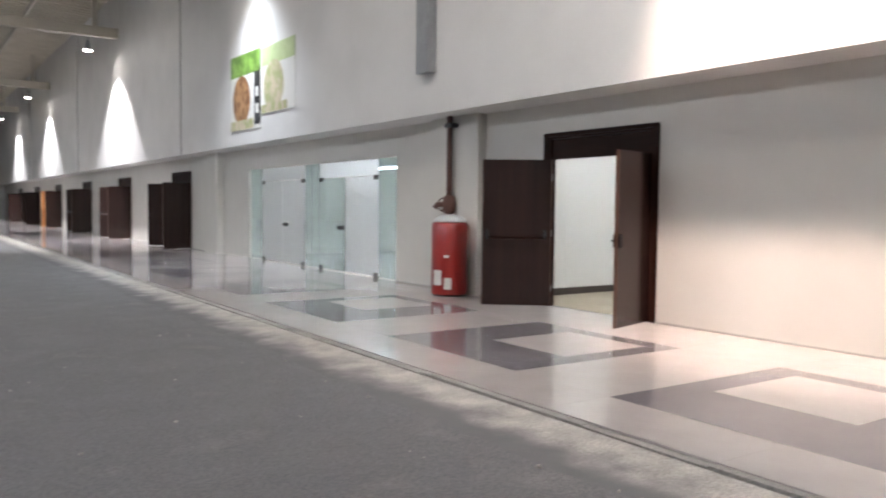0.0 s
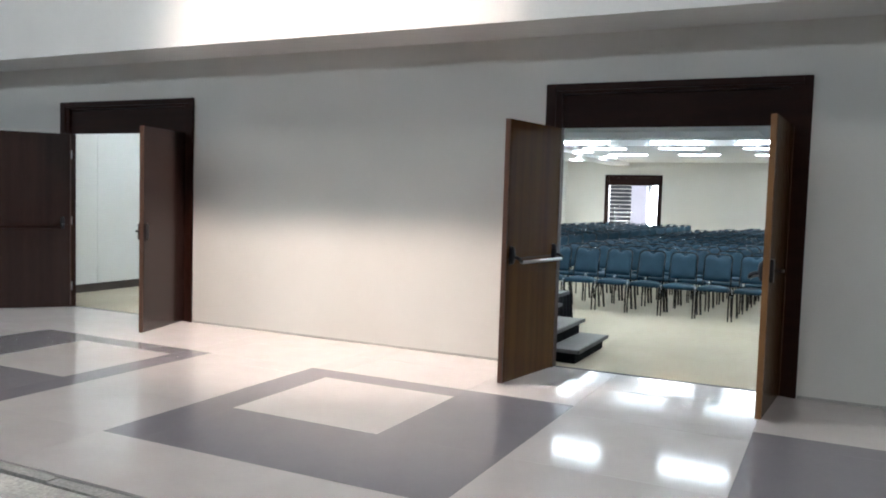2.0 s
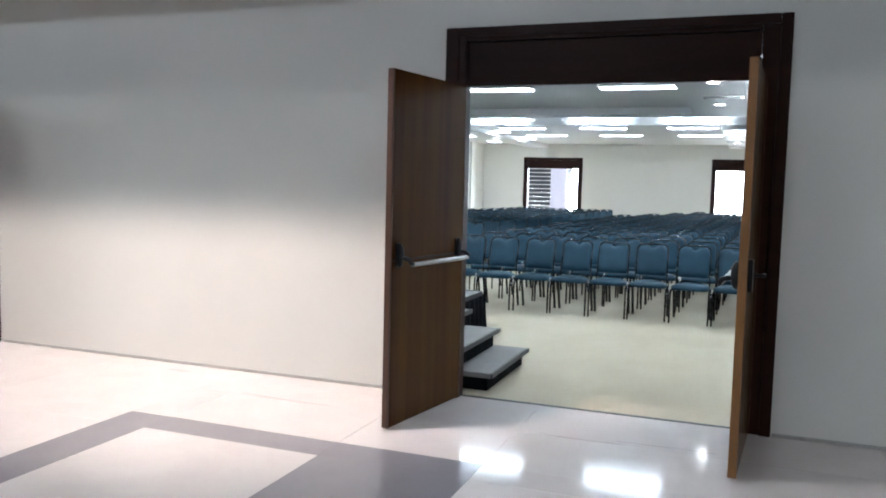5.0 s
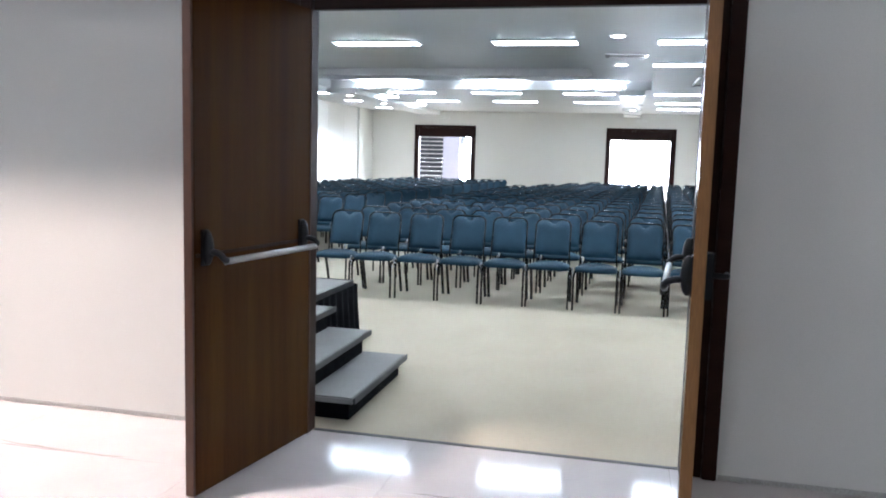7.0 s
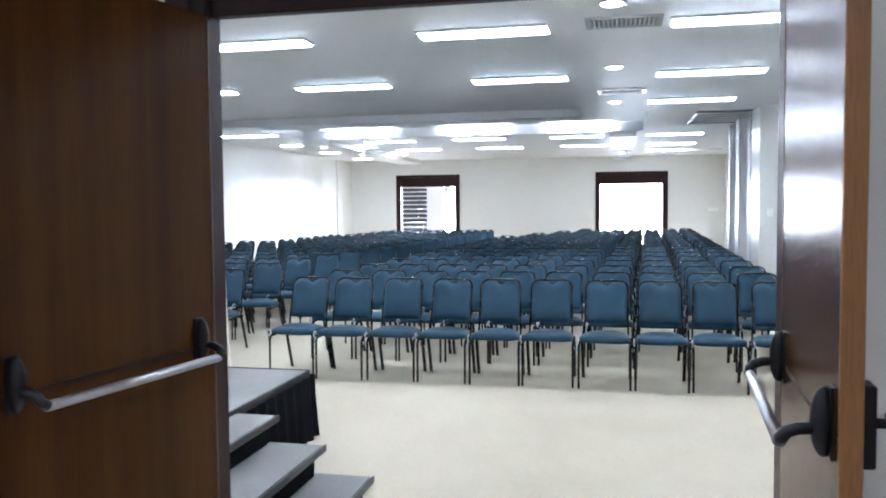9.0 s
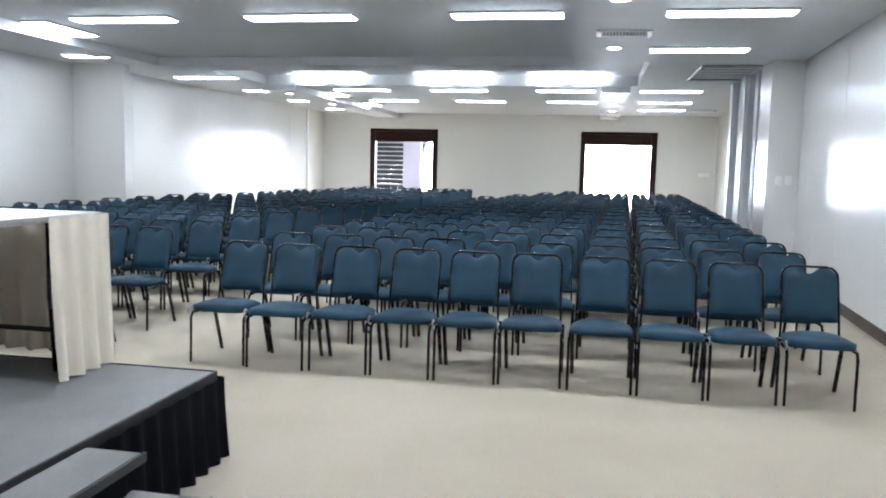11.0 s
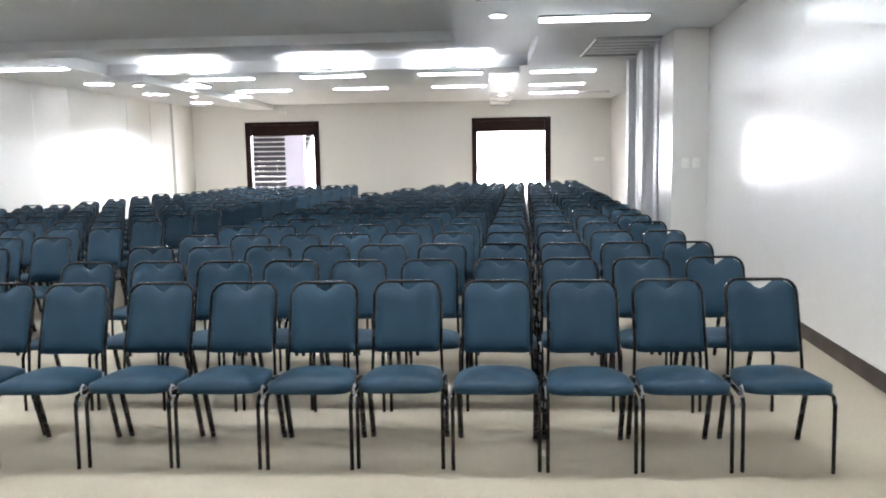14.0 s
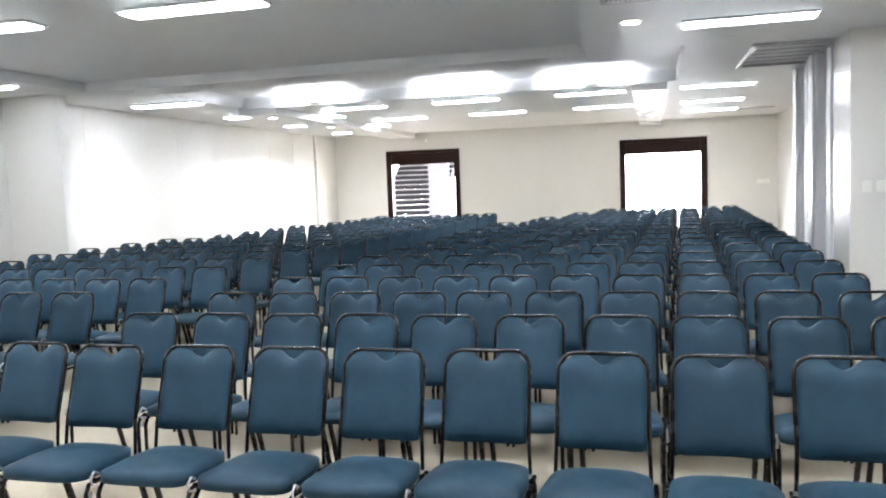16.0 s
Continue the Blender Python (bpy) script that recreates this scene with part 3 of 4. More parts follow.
part("pipe", tube(bmesh.new(), ((0, 0, 1.36), (0, 0, 2.912)), 0.05, 12), RUST, r)
part("valve_body", turned(((0.05, 1.30), (0.10, 1.34), (0.12, 1.46), (0.10, 1.58), (0.055, 1.62))), RUST, r)
part("outlet", tube(bmesh.new(), ((0, 0, 1.46), (-0.2, 0.06, 1.46), (-0.24, 0.08, 1.40)), 0.045, 10), RUST, r)
part("hand_wheel", tube(bmesh.new(), [(0.02 + 0.11 * math.cos(a), 0.2, 1.46 + 0.11 * math.sin(a)) for a in (2 * math.pi * k / 12 for k in range(13))], 0.014, 6), RUST, r)
part("clamp", box(-0.07, 0.07, -0.16, 0.07, 2.72, 2.79, 0.01), BLACK, r)

# posters on the fascia
random.seed(9)
for y0, y1, z0, z1 in ((18.42, 20.42, 3.26, 5.13), (16.4, 18.34, 3.54, 5.08)):
    p = thing("poster", pose(8.018, 0, 0), "large food poster in green, white and tan", "poster", "fascia posters")
    dy, dz = y1 - y0, z1 - z0
    part("sheet", box(-0.012, 0, y0, y1, z0, z1), WHITE, p)
    GREEN = bpy.data.materials.get("green_print") or shader("green_print", (0.22, 0.40, 0.07), 0.5, spot=(0.08, 0.17, 0.02), scale=3.5, amount=0.9, edge=(0.42, 0.62))
    TAN = bpy.data.materials.get("tan_print") or shader("tan_print", (0.46, 0.24, 0.10), 0.5, spot=(0.16, 0.06, 0.02), scale=4.5, amount=0.9, edge=(0.42, 0.62))
    part("green_band", box(-0.016, -0.0121, y0, y1, z0 + dz * 0.72, z1), GREEN if y0 > 18 else FADED, p)
    c = bmesh.new()
    bmesh.ops.create_cone(c, cap_ends=True, segments=28, radius1=dy * 0.3, radius2=dy * 0.3, depth=0.004, matrix=pose(-0.0145, y0 + dy * 0.62, z0 + dz * 0.4, 0, 90, 0))
    part("round_picture", c, TAN if y0 > 18 else PALETAN, p)
    part("picture_strip", box(-0.0195, -0.0125, y0 + dy * 0.22, y1, z0 + 0.02, z0 + dz * 0.14), PALETAN, p)
    if y0 > 18:
        part("dark_band", box(-0.02, -0.0165, y0, y0 + dy * 0.18, z0 + 0.1, z0 + dz * 0.72), BLACK, p)
        for k in range(2):
            part("small_mark", box(-0.024, -0.0205, y0 + dy * 0.04, y0 + dy * 0.14, z0 + 0.35 + 0.4 * k, z0 + 0.58 + 0.4 * k), WHITE, p)

# high-bay lamps under the beams, and lamps that wash the fascia
for x in (6.45, -6.0):
    for k, y in enumerate((4.8, 18.6, 33.2, 50.0, 64.0)):
        near = x > 0
        wash = near and k > 0
        m = pose(6.95, y, 7.2) if wash else pose(x, y, 7.2, 0, -24 if near else 0, 0)
        p = thing("high_bay_lamp", m, "grey high-bay lamp hanging from the roof beam", "lamp", "high-bay lamps")
        r = 0.6 if wash else 1.85 if near else 1.8
        part("reflector", turned(((0.25 * r, 0.0), (0.26 * r, 0.0), (0.20 * r, 0.16), (0.1 * r, 0.28), (0.07, 0.36), (0.03, 0.37))), GREYMETAL, p)
        part("lens", turned(((0.24 * r, -0.012), (0.24 * r, -0.004), (0.1, -0.003))), HIGHBAY if near else FARBAY, p, "glowing lens")
        part("hanger", tube(bmesh.new(), ((0, 0, 0.36), (0.03, 0, 0.45), (0.22 if near and not wash else 0, 0, 0.56)), 0.02, 6), GREYMETAL, p)
        if wash:
            tint = (0.82, 0.92, 1.0) if k == 1 else (0.97, 0.98, 1.0)
            tagged(lamp("wash_light", "SPOT", pose(6.95, y, 7.17), SPOT_POWER * (0.4 if k == 1 else 1.1), tint, cone=112 if k == 1 else 98, blend=1.0 if k == 1 else 0.2, size=0.2 if k == 1 else 0.1), kind="structure")
        elif near:
            tagged(lamp("wash_light", "SPOT", look((6.47, y, 7.17), (9.66, y, 0)), SPOT_POWER, (1.0, 0.775, 0.66), cone=55, blend=0.5, size=0.2), kind="structure")
    for y in (-6.0, 11.5, 26.5, 42.0):
        r = 1.8 if x < 0 else 1.25 if y == 11.5 else 1.7 if y < 0 else 1.0
        p = thing("high_bay_lamp", pose(x - 3.0, y, 8.6), "grey high-bay lamp hanging from the roof", "lamp", "high-bay lamps")
        part("reflector", turned(((0.28 * r, 0.0), (0.29 * r, 0.0), (0.22 * r, 0.2), (0.1 * r, 0.34), (0.07, 0.5), (0.03, 0.52))), GREYMETAL, p)
        part("lens", turned(((0.27 * r, -0.012), (0.27 * r, -0.004), (0.1, -0.003))), HIGHBAY if x > 0 else FARBAY, p, "glowing lens")
        part("rod", tube(bmesh.new(), ((0, 0, 0.52), (0, 0, 0.96 + (11.4 - x) * 0.0691)), 0.012, 6), GREYMETAL, p)


# ---- things of the meeting room ----
def troffer(x, y, length=1.15, wide=0.24, z=CZ, turn=0):
    f = thing("ceiling_light", pose(x, y, z, 0, 0, turn), "lit white fluorescent ceiling fixture", "ceiling light", "meeting room lights")
    part("housing", box(-wide / 2 - 0.02, wide / 2 + 0.02, -length / 2 - 0.02, length / 2 + 0.02, -0.022, -0.0005, 0.004), WHITEMETAL, f)
    for s in (-1, 1):
        part("diffuser", box(s * wide / 4 - wide / 4 + 0.006, s * wide / 4 + wide / 4 - 0.006, -length / 2, length / 2, -0.036, -0.0225, 0.005), LIT, f)
    if z == CZ:
        tagged(lamp("troffer_light", "AREA", pose(x, y, z - 0.04, 0, 0, turn), TROFFER_POWER * length / 1.15, (0.88, 0.95, 1.0), wide=wide, long=length, spread=125), kind="structure")
    return f


COLS = (6.62, 4.60, 2.42, 0.34)
for x in (10.35, 12.93, 15.53):
    for y in COLS:
        troffer(x, y)
troffer(17.95, 0.34)
for x in (10.35, 12.93, 15.53, 18.38):
    troffer(x, 9.05, 0.6)
troffer(16.1, 7.8, 0.95, 0.32, CZ, 90)
troffer(24.6, 7.2, 0.7, 0.32, CZ, 90)
troffer(27.4, 7.2, 0.7, 0.32, CZ, 90)
troffer(21.25, 8.6)
for x, cols in ((23.45, (6.3, 4.28, 2.18, 0.20)), (26.1, (6.3, 4.22, 2.13, 0.10)), (28.35, (0.0,))):
    for y in cols:
        troffer(x, y, 1.12)
for x in (23.8, 26.35, 29.15):
    troffer(x, 8.72, 0.56)
for y in (6.65, 4.2, 2.1):
    f = thing("cove_light", pose(22.38, y, 3.0), "white batten light in the ceiling cove", "ceiling light", "cove lights")
    part("housing", box(-0.05, 0.05, -0.68, 0.68, -0.06, -0.03, 0.003), WHITEMETAL, f)
    part("tube", tube(bmesh.new(), ((0, -0.64, 0), (0, 0.64, 0)), 0.028, 10), COVE, f)
    part("bracket", box(0.05, 0.12, -0.1, 0.1, -0.055, -0.035), WHITEMETAL, f)
for y in (6.62, 4.5, 2.4):
    troffer(20.65, y, 1.15, 0.14, 3.13)


def downlight(x, y, z):
    f = thing("downlight", pose(x, y, z), "small round downlight in the dropped beam", "ceiling light", "downlights")
    part("ring", turned(((0.09, -0.012), (0.10, -0.008), (0.10, -0.0005), (0.05, -0.0005))), WHITEMETAL, f)
    part("lens", turned(((0.03, -0.016), (0.075, -0.0135), (0.075, -0.0125), (0.03, -0.0125))), SPOTGLOW, f)


for x in (11.75, 14.3, 17.0):
    downlight(x, 1.38, 2.83)
for x in (23.4, 25.3, 27.4):
    downlight(x, 1.22, 2.83)
for x, y in ((17.7, 8.3), (23.2, 7.75), (25.9, 7.75)):
    downlight(x, y, 2.83)


def air_grille(x, y, z, wx, wy, slats, label):
    g = thing("air_grille", pose(x, y, z), label, "air vent", "air vents")
    for a, b, c, d in ((-wx / 2, wx / 2, -wy / 2, -wy / 2 + 0.045), (-wx / 2, wx / 2, wy / 2 - 0.045, wy / 2), (-wx / 2, -wx / 2 + 0.045, -wy / 2 + 0.0455, wy / 2 - 0.0455), (wx / 2 - 0.045, wx / 2, -wy / 2 + 0.0455, wy / 2 - 0.0455)):
        part("frame", box(a, b, c, d, -0.014, -0.0005, 0.004), GLOSSWHITE, g)
    part("backing", box(-wx / 2 + 0.046, wx / 2 - 0.046, -wy / 2 + 0.046, wy / 2 - 0.046, -0.003, -0.0008), GREYMETAL, g)
    for k in range(slats):
        yy = -wy / 2 + 0.05 + (wy - 0.10) * (k + 0.5) / slats
        part("slat", box(-wx / 2 + 0.047, wx / 2 - 0.047, -0.001, 0.001, -0.011, 0.011), WHITEMETAL, g, at=pose(0, yy, -0.015, 35 if k < slats / 2 else -35, 0, 0))


for x in (12.33, 16.02):
    air_grille(x, 1.30, 2.83, 0.36, 0.56, 14, "white air diffuser with slats in the dropped beam")
g = thing("return_air_grille", pose(20.5, -0.30, CZ), "grey long-slatted return air grille in the ceiling", "air vent")
part("frame", box(-0.95, -0.9, -0.42, 0.42, -0.02, -0.0005, 0.003), GREYMETAL, g)
part("frame", box(0.9, 0.95, -0.42, 0.42, -0.02, -0.0005, 0.003), GREYMETAL, g)
part("frame", box(-0.899, 0.899, 0.36, 0.42, -0.03, -0.0005, 0.008), GLOSSWHITE, g, "bright white rim")
part("backing", box(-0.899, 0.899, -0.42, 0.369, -0.004, -0.0008), CEIL, g, "pale backing")
for k in range(6):
    part("slat", box(-0.018, 0.018, -0.40, 0.365, -0.016, -0.010), GREYMETAL, g, at=pose(-0.78 + 0.31 * k, 0, 0))
air_grille(28.6, -0.9, CZ, 0.3, 0.9, 8, "grey slatted air grille in the ceiling")

# stacked folding partition by the pier
for k, (x, w, y) in enumerate(((20.1, 0.34, -0.78), (20.75, 0.42, -0.70), (21.5, 0.30, -0.78), (22.0, 0.34, -0.72))):
    f = thing("folding_partition", pose(x, y, 0), "grey folding partition panel parked against the wall", "partition", "parked partition panels")
    part("panel", box(-w / 2, w / 2, -0.9, 0, 0.02, 2.93, 0.02), PANEL, f)
    part("edge_profile", box(-w / 2 + 0.05, w / 2 - 0.05, 0.001, 0.03, 0.02, 2.93, 0.01), WHITEMETAL, f, "white edge profile")
    part("bottom_seal", box(-w / 2 + 0.02, w / 2 - 0.02, -0.88, -0.02, 0.0, 0.019), BLACK, f)
for y in (-0.90, -1.03):
    s = thing("light_switch", pose(19.0, y, 1.345), "white plastic switch plate on the pier", "switch", "switch plates")
    part("plate", box(-0.01, 0, -0.042, 0.042, -0.06, 0.06, 0.003), PLATE, s)
    part("rocker", box(-0.016, -0.0102, -0.02, 0.02, -0.034, 0.034, 0.003), PLATE, s)
s = thing("light_switch", pose(FAR, -1.42, 1.335), "wide white switch plate on the end wall", "switch", "switch plates")
part("plate", box(-0.01, 0, -0.15, 0.15, -0.05, 0.05, 0.003), PLATE, s)
for k in range(3):
    part("rocker", box(-0.016, -0.0102, -0.12 + 0.09 * k, -0.06 + 0.09 * k, -0.03, 0.03, 0.003), PLATE, s)
for y in (7.25, 0.93):
    s = thing("emergency_light", pose(FAR, y, 2.72), "small white emergency light over the doorway", "emergency light", "emergency lights")
    part("body", box(-0.08, 0, -0.17, 0.17, -0.03, 0.05, 0.01), WHITE, s)
    part("stem", tube(bmesh.new(), ((-0.04, 0, 0.05), (-0.04, 0, 0.23)), 0.012, 6), WHITE, s)
s = thing("wall_sensor", pose(FAR, 4.2, 2.03), "tiny white sensor on the end wall", "sensor")
part("body", box(-0.02, 0, -0.06, 0.06, -0.02, 0.02, 0.005), WHITE, s)


# stage, its skirt, steps and the clothed table
SX, SY, SZ = 10.95, 3.28, 0.43
st = thing("stage", pose(0, 0, 0), "low stage with grey carpet top and black pleated skirt", "stage")
part("deck", box(INNER + 0.004, SX, SY, 6.45, SZ - 0.07, SZ, 0.006), GREYCARPET, st)
part("edge_trim", box(INNER + 0.004, SX + 0.012, SY - 0.012, SY - 0.0005, SZ - 0.05, SZ + 0.004, 0.003), BLACK, st)
part("edge_trim", box(SX + 0.0005, SX + 0.012, SY, 6.45, SZ - 0.05, SZ + 0.004, 0.003), BLACK, st)


def pleats(bm, a, b, z0, z1, out, step=0.085, depth=0.022, flare=0.05):
    """A hanging pleated cloth from a to b; out is the way it faces."""
    a, b, out = Vector(a), Vector(b), Vector(out)
    n = max(int((b - a).length / step * 8), 8)
    rows = []
    for j in range(6):
        u = j / 5
        row = []
        for i in range(n + 1):
            ph = 2 * math.pi * i / 8
            amp = depth * (0.25 + 0.75 * u) * (1 + 0.5 * noise.noise((i * 0.11, j * 0.3, a.x)))
            row.append(bm.verts.new(a + (b - a) * (i / n) + out * (amp * math.sin(ph) + depth + flare * u * u + 0.008 * noise.noise((i * 0.05, 3.0, u))) + Vector((0, 0, z1 + (z0 - z1) * u))))
        rows.append(row)
    for r0, r1 in zip(rows, rows[1:]):
        for i in range(n):
            f = bm.faces.new((r0[i], r0[i + 1], r1[i + 1], r1[i]))
            f.smooth = True
    return bm


part("skirt", pleats(bmesh.new(), (9.95, SY - 0.012, 0), (SX + 0.03, SY - 0.012, 0), 0.004, SZ - 0.03, (0, -1, 0), 0.125, 0.020, 0.02), BLACKCLOTH, st, "black pleated cloth skirt")
part("skirt", pleats(bmesh.new(), (SX + 0.012, SY - 0.03, 0), (SX + 0.012, 6.45, 0), 0.004, SZ - 0.03, (1, 0, 0), 0.125, 0.020, 0.02), BLACKCLOTH, st)
part("frame", box(INNER + 0.05, SX - 0.06, SY + 0.05, 6.4, 0.0, SZ - 0.071), BLACK, st)
sp = thing("stage_steps", pose(0, 0, 0), "three grey carpeted stage steps with black risers", "steps")
for k, (y0, z) in enumerate(((2.535, 0.13), (2.785, 0.275), (3.035, 0.415))):
    part("tread", box(8.90, 9.93, y0, y0 + (0.30 if k < 2 else 0.228), z - 0.035, z, 0.008), GREYCARPET, sp)
    part("nosing", box(8.90, 9.935, y0 - 0.010, y0 - 0.0005, z - 0.034, z + 0.002, 0.002), BLACK, sp, "dark worn nosing")
    part("riser", box(8.93, 9.88, y0 + 0.035, y0 + (0.284 if k < 2 else 0.225), 0.0 if k == 0 else z - 0.18, z - 0.036), BLACKCLOTH, sp)
tb = thing("table", pose(0, 0, SZ), "folding table on the stage under a cream cloth", "table")
part("tabletop", box(8.98, 10.98, 3.92, 4.62, 0.715, 0.74, 0.006), WHITEMETAL, tb)
for x in (9.3, 10.72):
    part("leg_frame", tube(bmesh.new(), ((x, 3.98, 0.71), (x, 3.98, 0.36), (x + 0.04, 3.99, 0.0)), 0.016), TUBE, tb)
    part("leg_frame", tube(bmesh.new(), ((x, 4.55, 0.71), (x, 4.55, 0.36), (x + 0.04, 4.54, 0.0)), 0.016), TUBE, tb)
    part("brace", tube(bmesh.new(), ((x + 0.03, 3.985, 0.2), (x + 0.03, 4.545, 0.2)), 0.012), TUBE, tb)
    part("brace", tube(bmesh.new(), ((x, 4.26, 0.45), (x - 0.45 if x > 10 else x + 0.45, 4.26, 0.70)), 0.010), TUBE, tb)
cl = thing("tablecloth", pose(0, 0, SZ + 0.741), "cream cloth with white top hanging over the table end", "tablecloth")
part("cloth_top", box(8.96, 11.0, 3.90, 4.64, 0, 0.006, 0.002), WHITECLOTH, cl)
part("drop", pleats(bmesh.new(), (11.0, 3.89, 0), (11.0, 4.64, 0), -0.73, 0.0, (1, 0, 0), 0.125, 0.034, 0.05), CREAM, cl)
part("drop", pleats(bmesh.new(), (11.0, 4.64, 0), (8.96, 4.64, 0), -0.73, 0.0, (0, 1, 0), 0.24, 0.018, 0.05), CREAM, cl)
part("drop", pleats(bmesh.new(), (10.56, 3.89, 0), (11.015, 3.89, 0), -0.73, 0.0, (0, -1, 0), 0.115, 0.03, 0.03), CREAM, cl)

# stair outside the end doorway
sw = thing("outdoor_stair", pose(36.0, 8.25, -0.02), "dark outdoor stair, treads pale to stand for daylight between the steps", "stairs")
for k in range(15):
    # pale tread edges stand in for daylight showing through open risers
    part("tread", box(0.28 * k, 0.28 * k + 0.3, 0.15, 2.3, 0.18 * (k + 1) - 0.04, 0.18 * (k + 1), 0.006), KERB, sw)
    part("riser", box(0.28 * k + 0.05, 0.28 * k + 0.08, 0.16, 2.29, 0.18 * k, 0.18 * (k + 1) - 0.0405), DARKSTEP, sw)
for y in (0.1, 2.3):
    c = bmesh.new()
    vs = [c.verts.new(p) for p in ((0, y, 0), (0.25, y, 0), (4.4, y, 2.6), (4.4, y, 2.9), (0, y, 0.25))]
    f = c.faces.new(vs)
    bmesh.ops.translate(c, vec=(0, 0.05, 0), verts=[v for v in bmesh.ops.extrude_face_region(c, geom=[f])["geom"] if isinstance(v, bmesh.types.BMVert)])
    part("stringer", c, DARKSTEP, sw)
setting("outdoor_wall", box(35.6, 35.85, 7.72, 8.36, -0.02, 5), LILAC, "pale lilac outdoor wall beside the stair", "wall")


def chair():
    """Banquet chair: it faces -x, its front feet stand at x = 0."""
    c = thing("banquet_chair", pose(0, 0, 0), "blue fabric banquet chair with dark bronze tube frame", "chair", "rows of banquet chairs")
    # seat cushion, domed
    bm = bmesh.new()
    n = 10
    top, low = [], []
    for i in range(n + 1):
        for row, sgn in ((top, 1), (low, -1)):
            r = []
            for j in range(n + 1):
                u, v = 2 * i / n - 1, 2 * j / n - 1
                k = (abs(u) ** 5 + abs(v) ** 5) ** 0.2
                s = max(abs(u), abs(v)) / k if k > 1e-6 else 1
                px, py = u * (s if k > 1e-6 else 1), v * (s if k > 1e-6 else 1)
                edge = max(abs(u), abs(v))
                h = (0.016 + 0.024 * (1 - edge ** 4) + 0.020 * (1 - px * px) * (1 - py * py)) if sgn > 0 else -0.020 - 0.012 * (1 - edge ** 5)
                r.append(bm.verts.new((0.185 + 0.215 * px, (0.209 - 0.013 * (px + 1)) * py, 0.385 + h - 0.012 * px)))
            row.append(r)
    for rows, flip in ((top, 0), (low, 1)):
        for i in range(n):
            for j in range(n):
                q = (rows[i][j], rows[i + 1][j], rows[i + 1][j + 1], rows[i][j + 1])
                f = bm.faces.new(q[::-1] if flip else q)
                f.smooth = True
    rim = [(i, 0) for i in range(n)] + [(n, j) for j in range(n)] + [(i, n) for i in range(n, 0, -1)] + [(0, j) for j in range(n, 0, -1)]
    for a, b in zip(rim, rim[1:] + rim[:1]):
        bm.faces.new((top[a[0]][a[1]], top[b[0]][b[1]], low[b[0]][b[1]], low[a[0]][a[1]])).smooth = True
    part("seat", bm, BLUE, c)
    # back pad with a dipped top edge
    bm = bmesh.new()
    nx, nz = 14, 8
    front, rear = [], []
    for rows, off in ((front, -1), (rear, 1)):
        for j in range(nz + 1):
            r = []
            for i in range(nx + 1):
                u, w = 2 * i / nx - 1, j / nz
                dip = 0.036 * math.exp(-(u / 0.28) ** 2) - 0.012 * math.exp(-((abs(u) - 0.5) / 0.25) ** 2) + 0.065 * max(abs(u) - 0.62, 0) ** 2 * 4
                zt = 0.814 - dip
                zb = 0.475 + 0.02 * max(abs(u) - 0.8, 0) * 5 * 0.4
                z = zb + (zt - zb) * w
                edge = max(abs(u) ** 8, (abs(2 * w - 1)) ** 8)
                bow = 0.022 * (1 - u * u)
                x = 0.385 + 0.115 * (z - 0.475) / 0.345 + bow * 0.8 + off * (0.023 * (1 - edge) + 0.007) - 0.006
                r.append(bm.verts.new((x, 0.168 * u, z)))
            rows.append(r)
    for rows in (front, rear):
        for j in range(nz):
            for i in range(nx):
                bm.faces.new((rows[j][i], rows[j][i + 1], rows[j + 1][i + 1], rows[j + 1][i])).smooth = True
    rim = [(j, 0) for j in range(nz)] + [(nz, i) for i in range(nx)] + [(j, nx) for j in range(nz, 0, -1)] + [(0, i) for i in range(nx, 0, -1)]
    for a, b in zip(rim, rim[1:] + rim[:1]):
        bm.faces.new((front[a[0]][a[1]], front[b[0]][b[1]], rear[b[0]][b[1]], rear[a[0]][a[1]]))
    part("backrest", bm, BLUE, c)
    hoop = [(0.372, -0.182, 0.36), (0.392, -0.177, 0.50), (0.470, -0.175, 0.739)]
    for k in range(5):
        a = radians(180 - 22.5 * k)
        hoop.append((0.474 + 0.030 * math.sin(a), -0.110 + 0.065 * math.cos(a), 0.762 + 0.065 * math.sin(a)))
    hoop += [(x, -y, z) for x, y, z in hoop[::-1]]
    part("back_frame", tube(bmesh.new(), hoop, 0.0083, 8), TUBE, c)
    for s in (-1, 1):
        part("leg", tube(bmesh.new(), ((0.0, s * 0.203, 0.0), (0.008, s * 0.203, 0.32), (0.03, s * 0.203, 0.352), (0.07, s * 0.203, 0.360)), 0.0098, 7), TUBE, c)
        part("leg", tube(bmesh.new(), ((0.452, s * 0.196, 0.0), (0.34, s * 0.197, 0.335), (0.30, s * 0.198, 0.356)), 0.0145, 7), TUBE, c)
        part("side_rail", tube(bmesh.new(), ((0.071, s * 0.203, 0.352), (0.371, s * 0.199, 0.352)), 0.0105, 6), TUBE, c)
        part("gang_clip", tube(bmesh.new(), ((0.02, s * 0.212, 0.318), (0.02, s * 0.2165, 0.318)), 0.014, 7), STEEL, c)
    part("gang_hook", tube(bmesh.new(), ((0.03, 0.209, 0.352), (-0.012, 0.213, 0.362), (-0.02, 0.214, 0.392), (0.005, 0.214, 0.412), (0.03, 0.213, 0.398)), 0.0055, 6), STEEL, c, "bright steel linking hook")
    return c


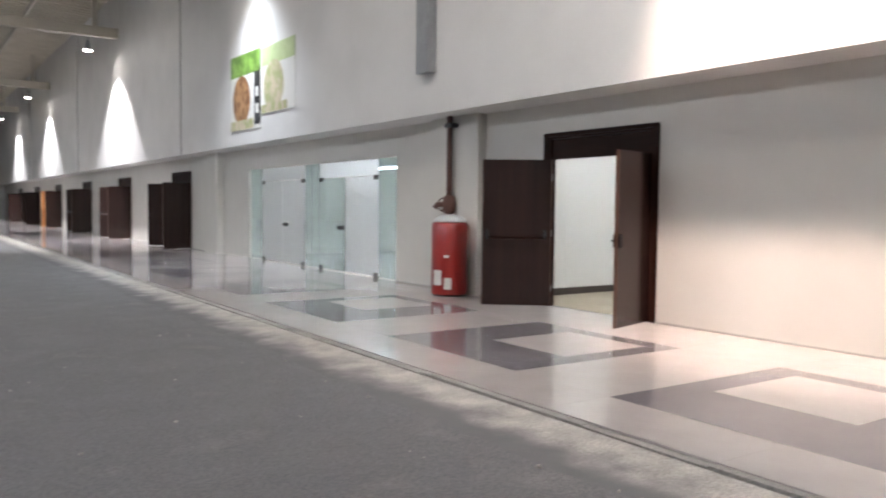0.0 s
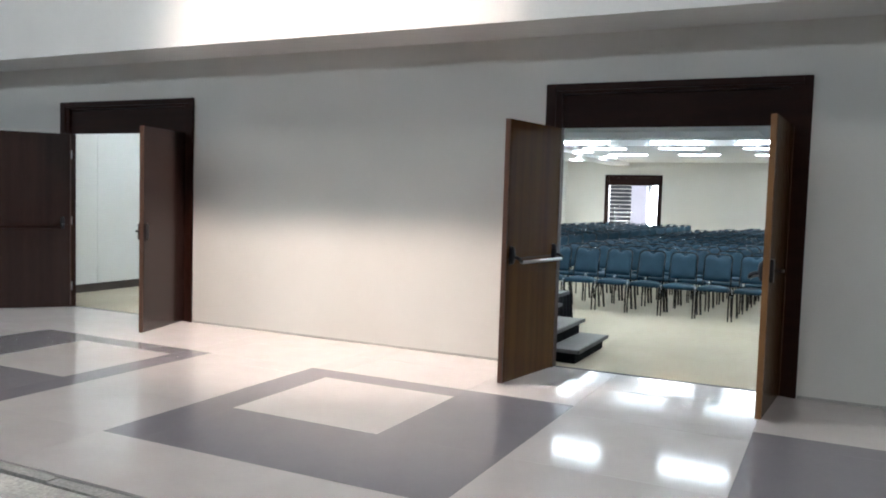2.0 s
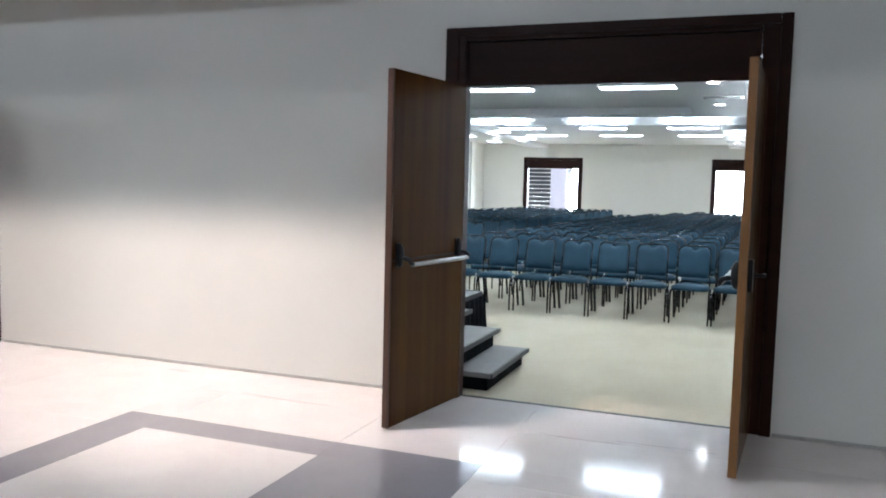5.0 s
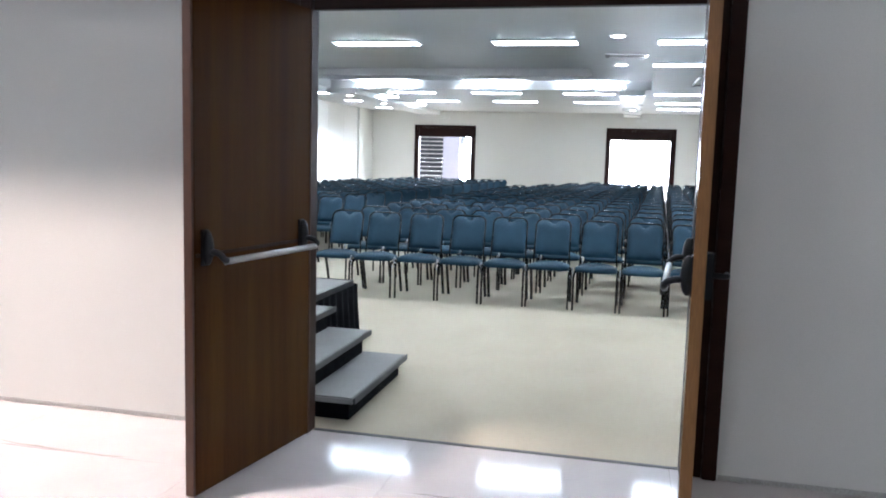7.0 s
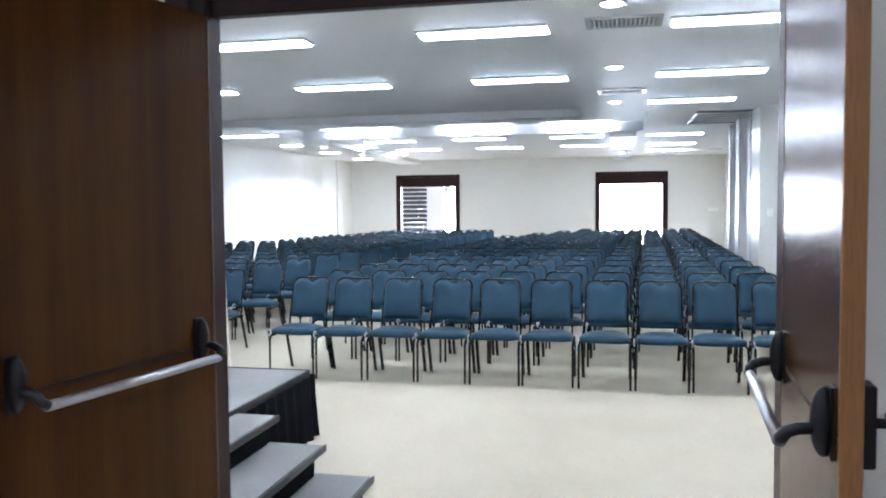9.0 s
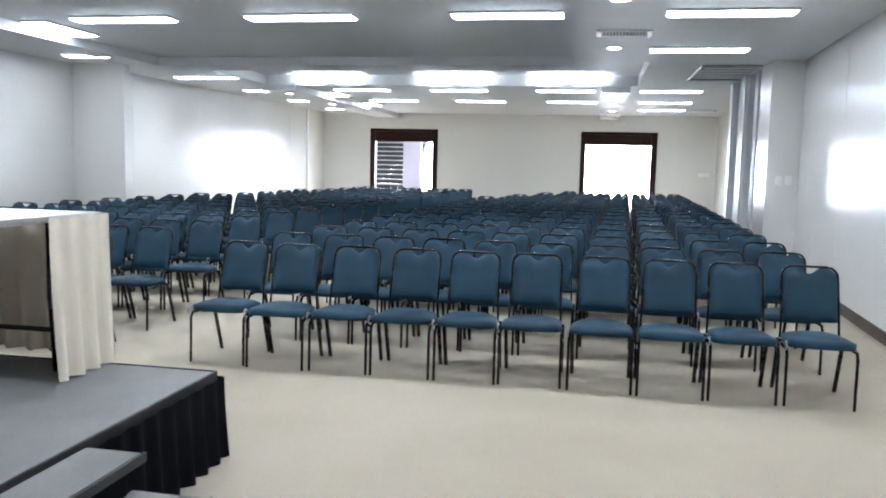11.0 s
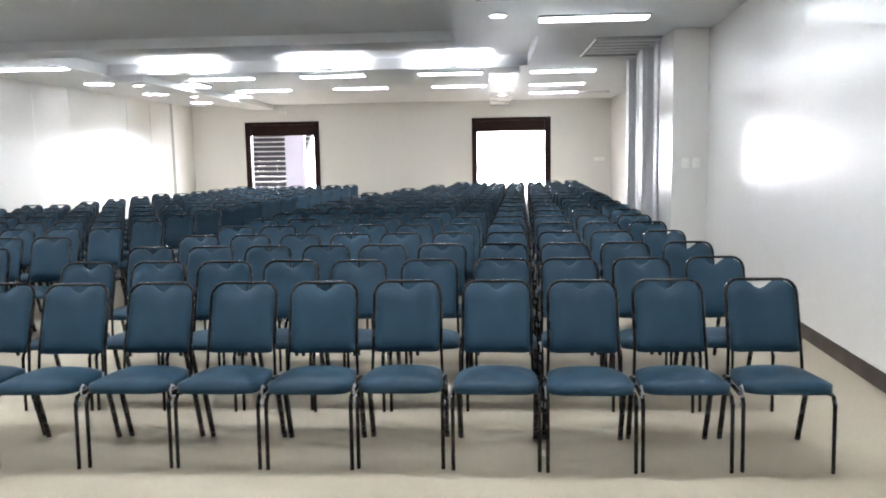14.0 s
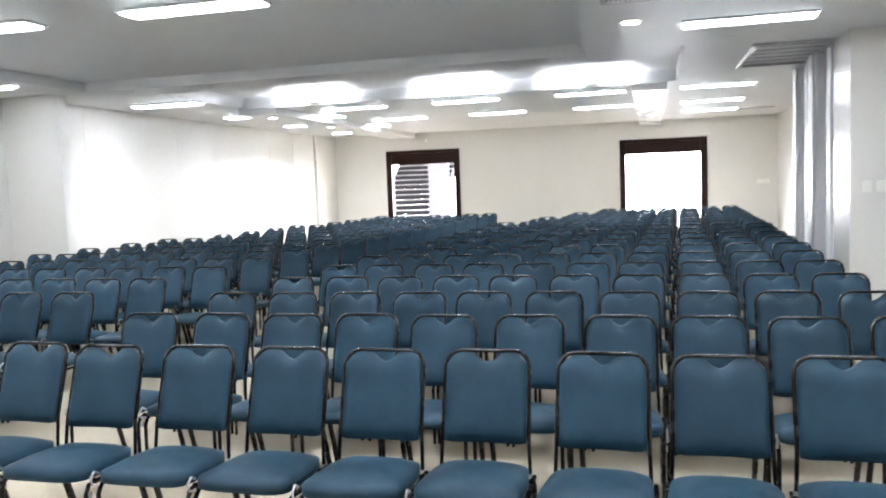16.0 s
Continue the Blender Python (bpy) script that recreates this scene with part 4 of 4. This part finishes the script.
PITCH, ROW, X0 = 0.4376, 0.882, 12.63
random.seed(2)
first = chair()
made = 0
for i in range(19):
    x = X0 + ROW * i
    drift = -0.036 * (x - X0)
    blocks = [(4.29, 10 if i < 13 else 9 if i < 15 else 8 if i < 17 else 7, -1)]
    if i < 18:
        blocks.append((5.18, 9 if i < 10 else 8 if i < 14 else 7, 1))
    for y0, n, s in blocks:
        skip = 10 - n if s < 0 else 0
        for k in range(n):
            y = y0 + s * PITCH * (k + skip + 0.5) + drift
            if s < 0:
                y -= (0.0095 if k > 6 else 0.006) * (k - 6) if i == 0 else 0.005 * (k + skip - 4)
            m = pose(x + random.uniform(-0.018, 0.018), y + random.uniform(-0.008, 0.008), 0, 0, 0, random.uniform(-1.6, 1.6))
            if made == 0:
                first.matrix_basis = m
            else:
                copy_thing(first, m)
            made += 1

# cracks in the strip of tiles along the wall
for x, y0, y1 in ((8.11, 3.38, 4.1), (8.11, 1.48, 1.98), (8.16, 1.0, 1.54), (8.48, 4.78, 4.97)):
    bm = bmesh.new()
    row = []
    n = int((y1 - y0) / 0.03)
    for k in range(n + 1):
        y = y0 + (y1 - y0) * k / n
        c = x + 0.03 * noise.noise((y * 1.3, x, 2.0)) + 0.008 * noise.noise((y * 9.0, x, 4.0))
        w = 0.0012 + 0.006 * abs(noise.noise((y * 3.0, x, 7.0)))
        row.append([bm.verts.new((c + d, y, 0.0022)) for d in (-w, w)])
    for a, b in zip(row, row[1:]):
        bm.faces.new((a[0], a[1], b[1], b[0]))
    tagged(part("floor_crack", bm, CRACK), "thin dark crack in the pale floor tiles", "crack", kind="structure")

# ---- floor slabs of the walkway ----
FX = (4.66, 5.30, 6.13, 7.24, 7.48, 8.10, 8.742)
walk_floor = setting("floor", box(4.66, 8.742, -14, 80, -0.3, -0.012), GROUT, "polished pale granite floor with grey square frames", "floor")
far_pieces = {True: bmesh.new(), False: bmesh.new()}
for k in range(-4, 23):
    base = 2.13 + 3.42 * k
    if k % 2 == 0:
        ys = (base, base + 0.85, base + 2.0, base + 2.3, base + 3.42)
    else:
        ys = (base, base + 0.27, base + 1.40, base + 2.2, base + 3.42)
    for j in range(4):
        for i in range(6):
            dark = 1 <= i <= 3 and j < 3 and not (i == 2 and j == 1)
            x0, x1, y0, y1 = FX[i] + 0.0009, FX[i + 1] - 0.0009, max(ys[j], -14) + 0.0009, min(ys[j + 1], 80) - 0.0009
            if y1 <= y0:
                continue
            if -1 <= k <= 6:
                cx, cy = (x0 + x1) / 2, (y0 + y1) / 2
                part("slab", box(x0 - cx, x1 - cx, y0 - cy, y1 - cy, -0.0105, 0), DARKTILE if dark else TILE, walk_floor, at=pose(cx, cy, 0, random.uniform(-0.07, 0.07), random.uniform(-0.07, 0.07), 0))
            else:
                bx(far_pieces[dark], x0, x1, y0, y1, -0.0119, 0)
for dark, bm in far_pieces.items():
    tagged(part("distant_slabs", bm, DARKTILE if dark else TILE, walk_floor), kind="stuff")
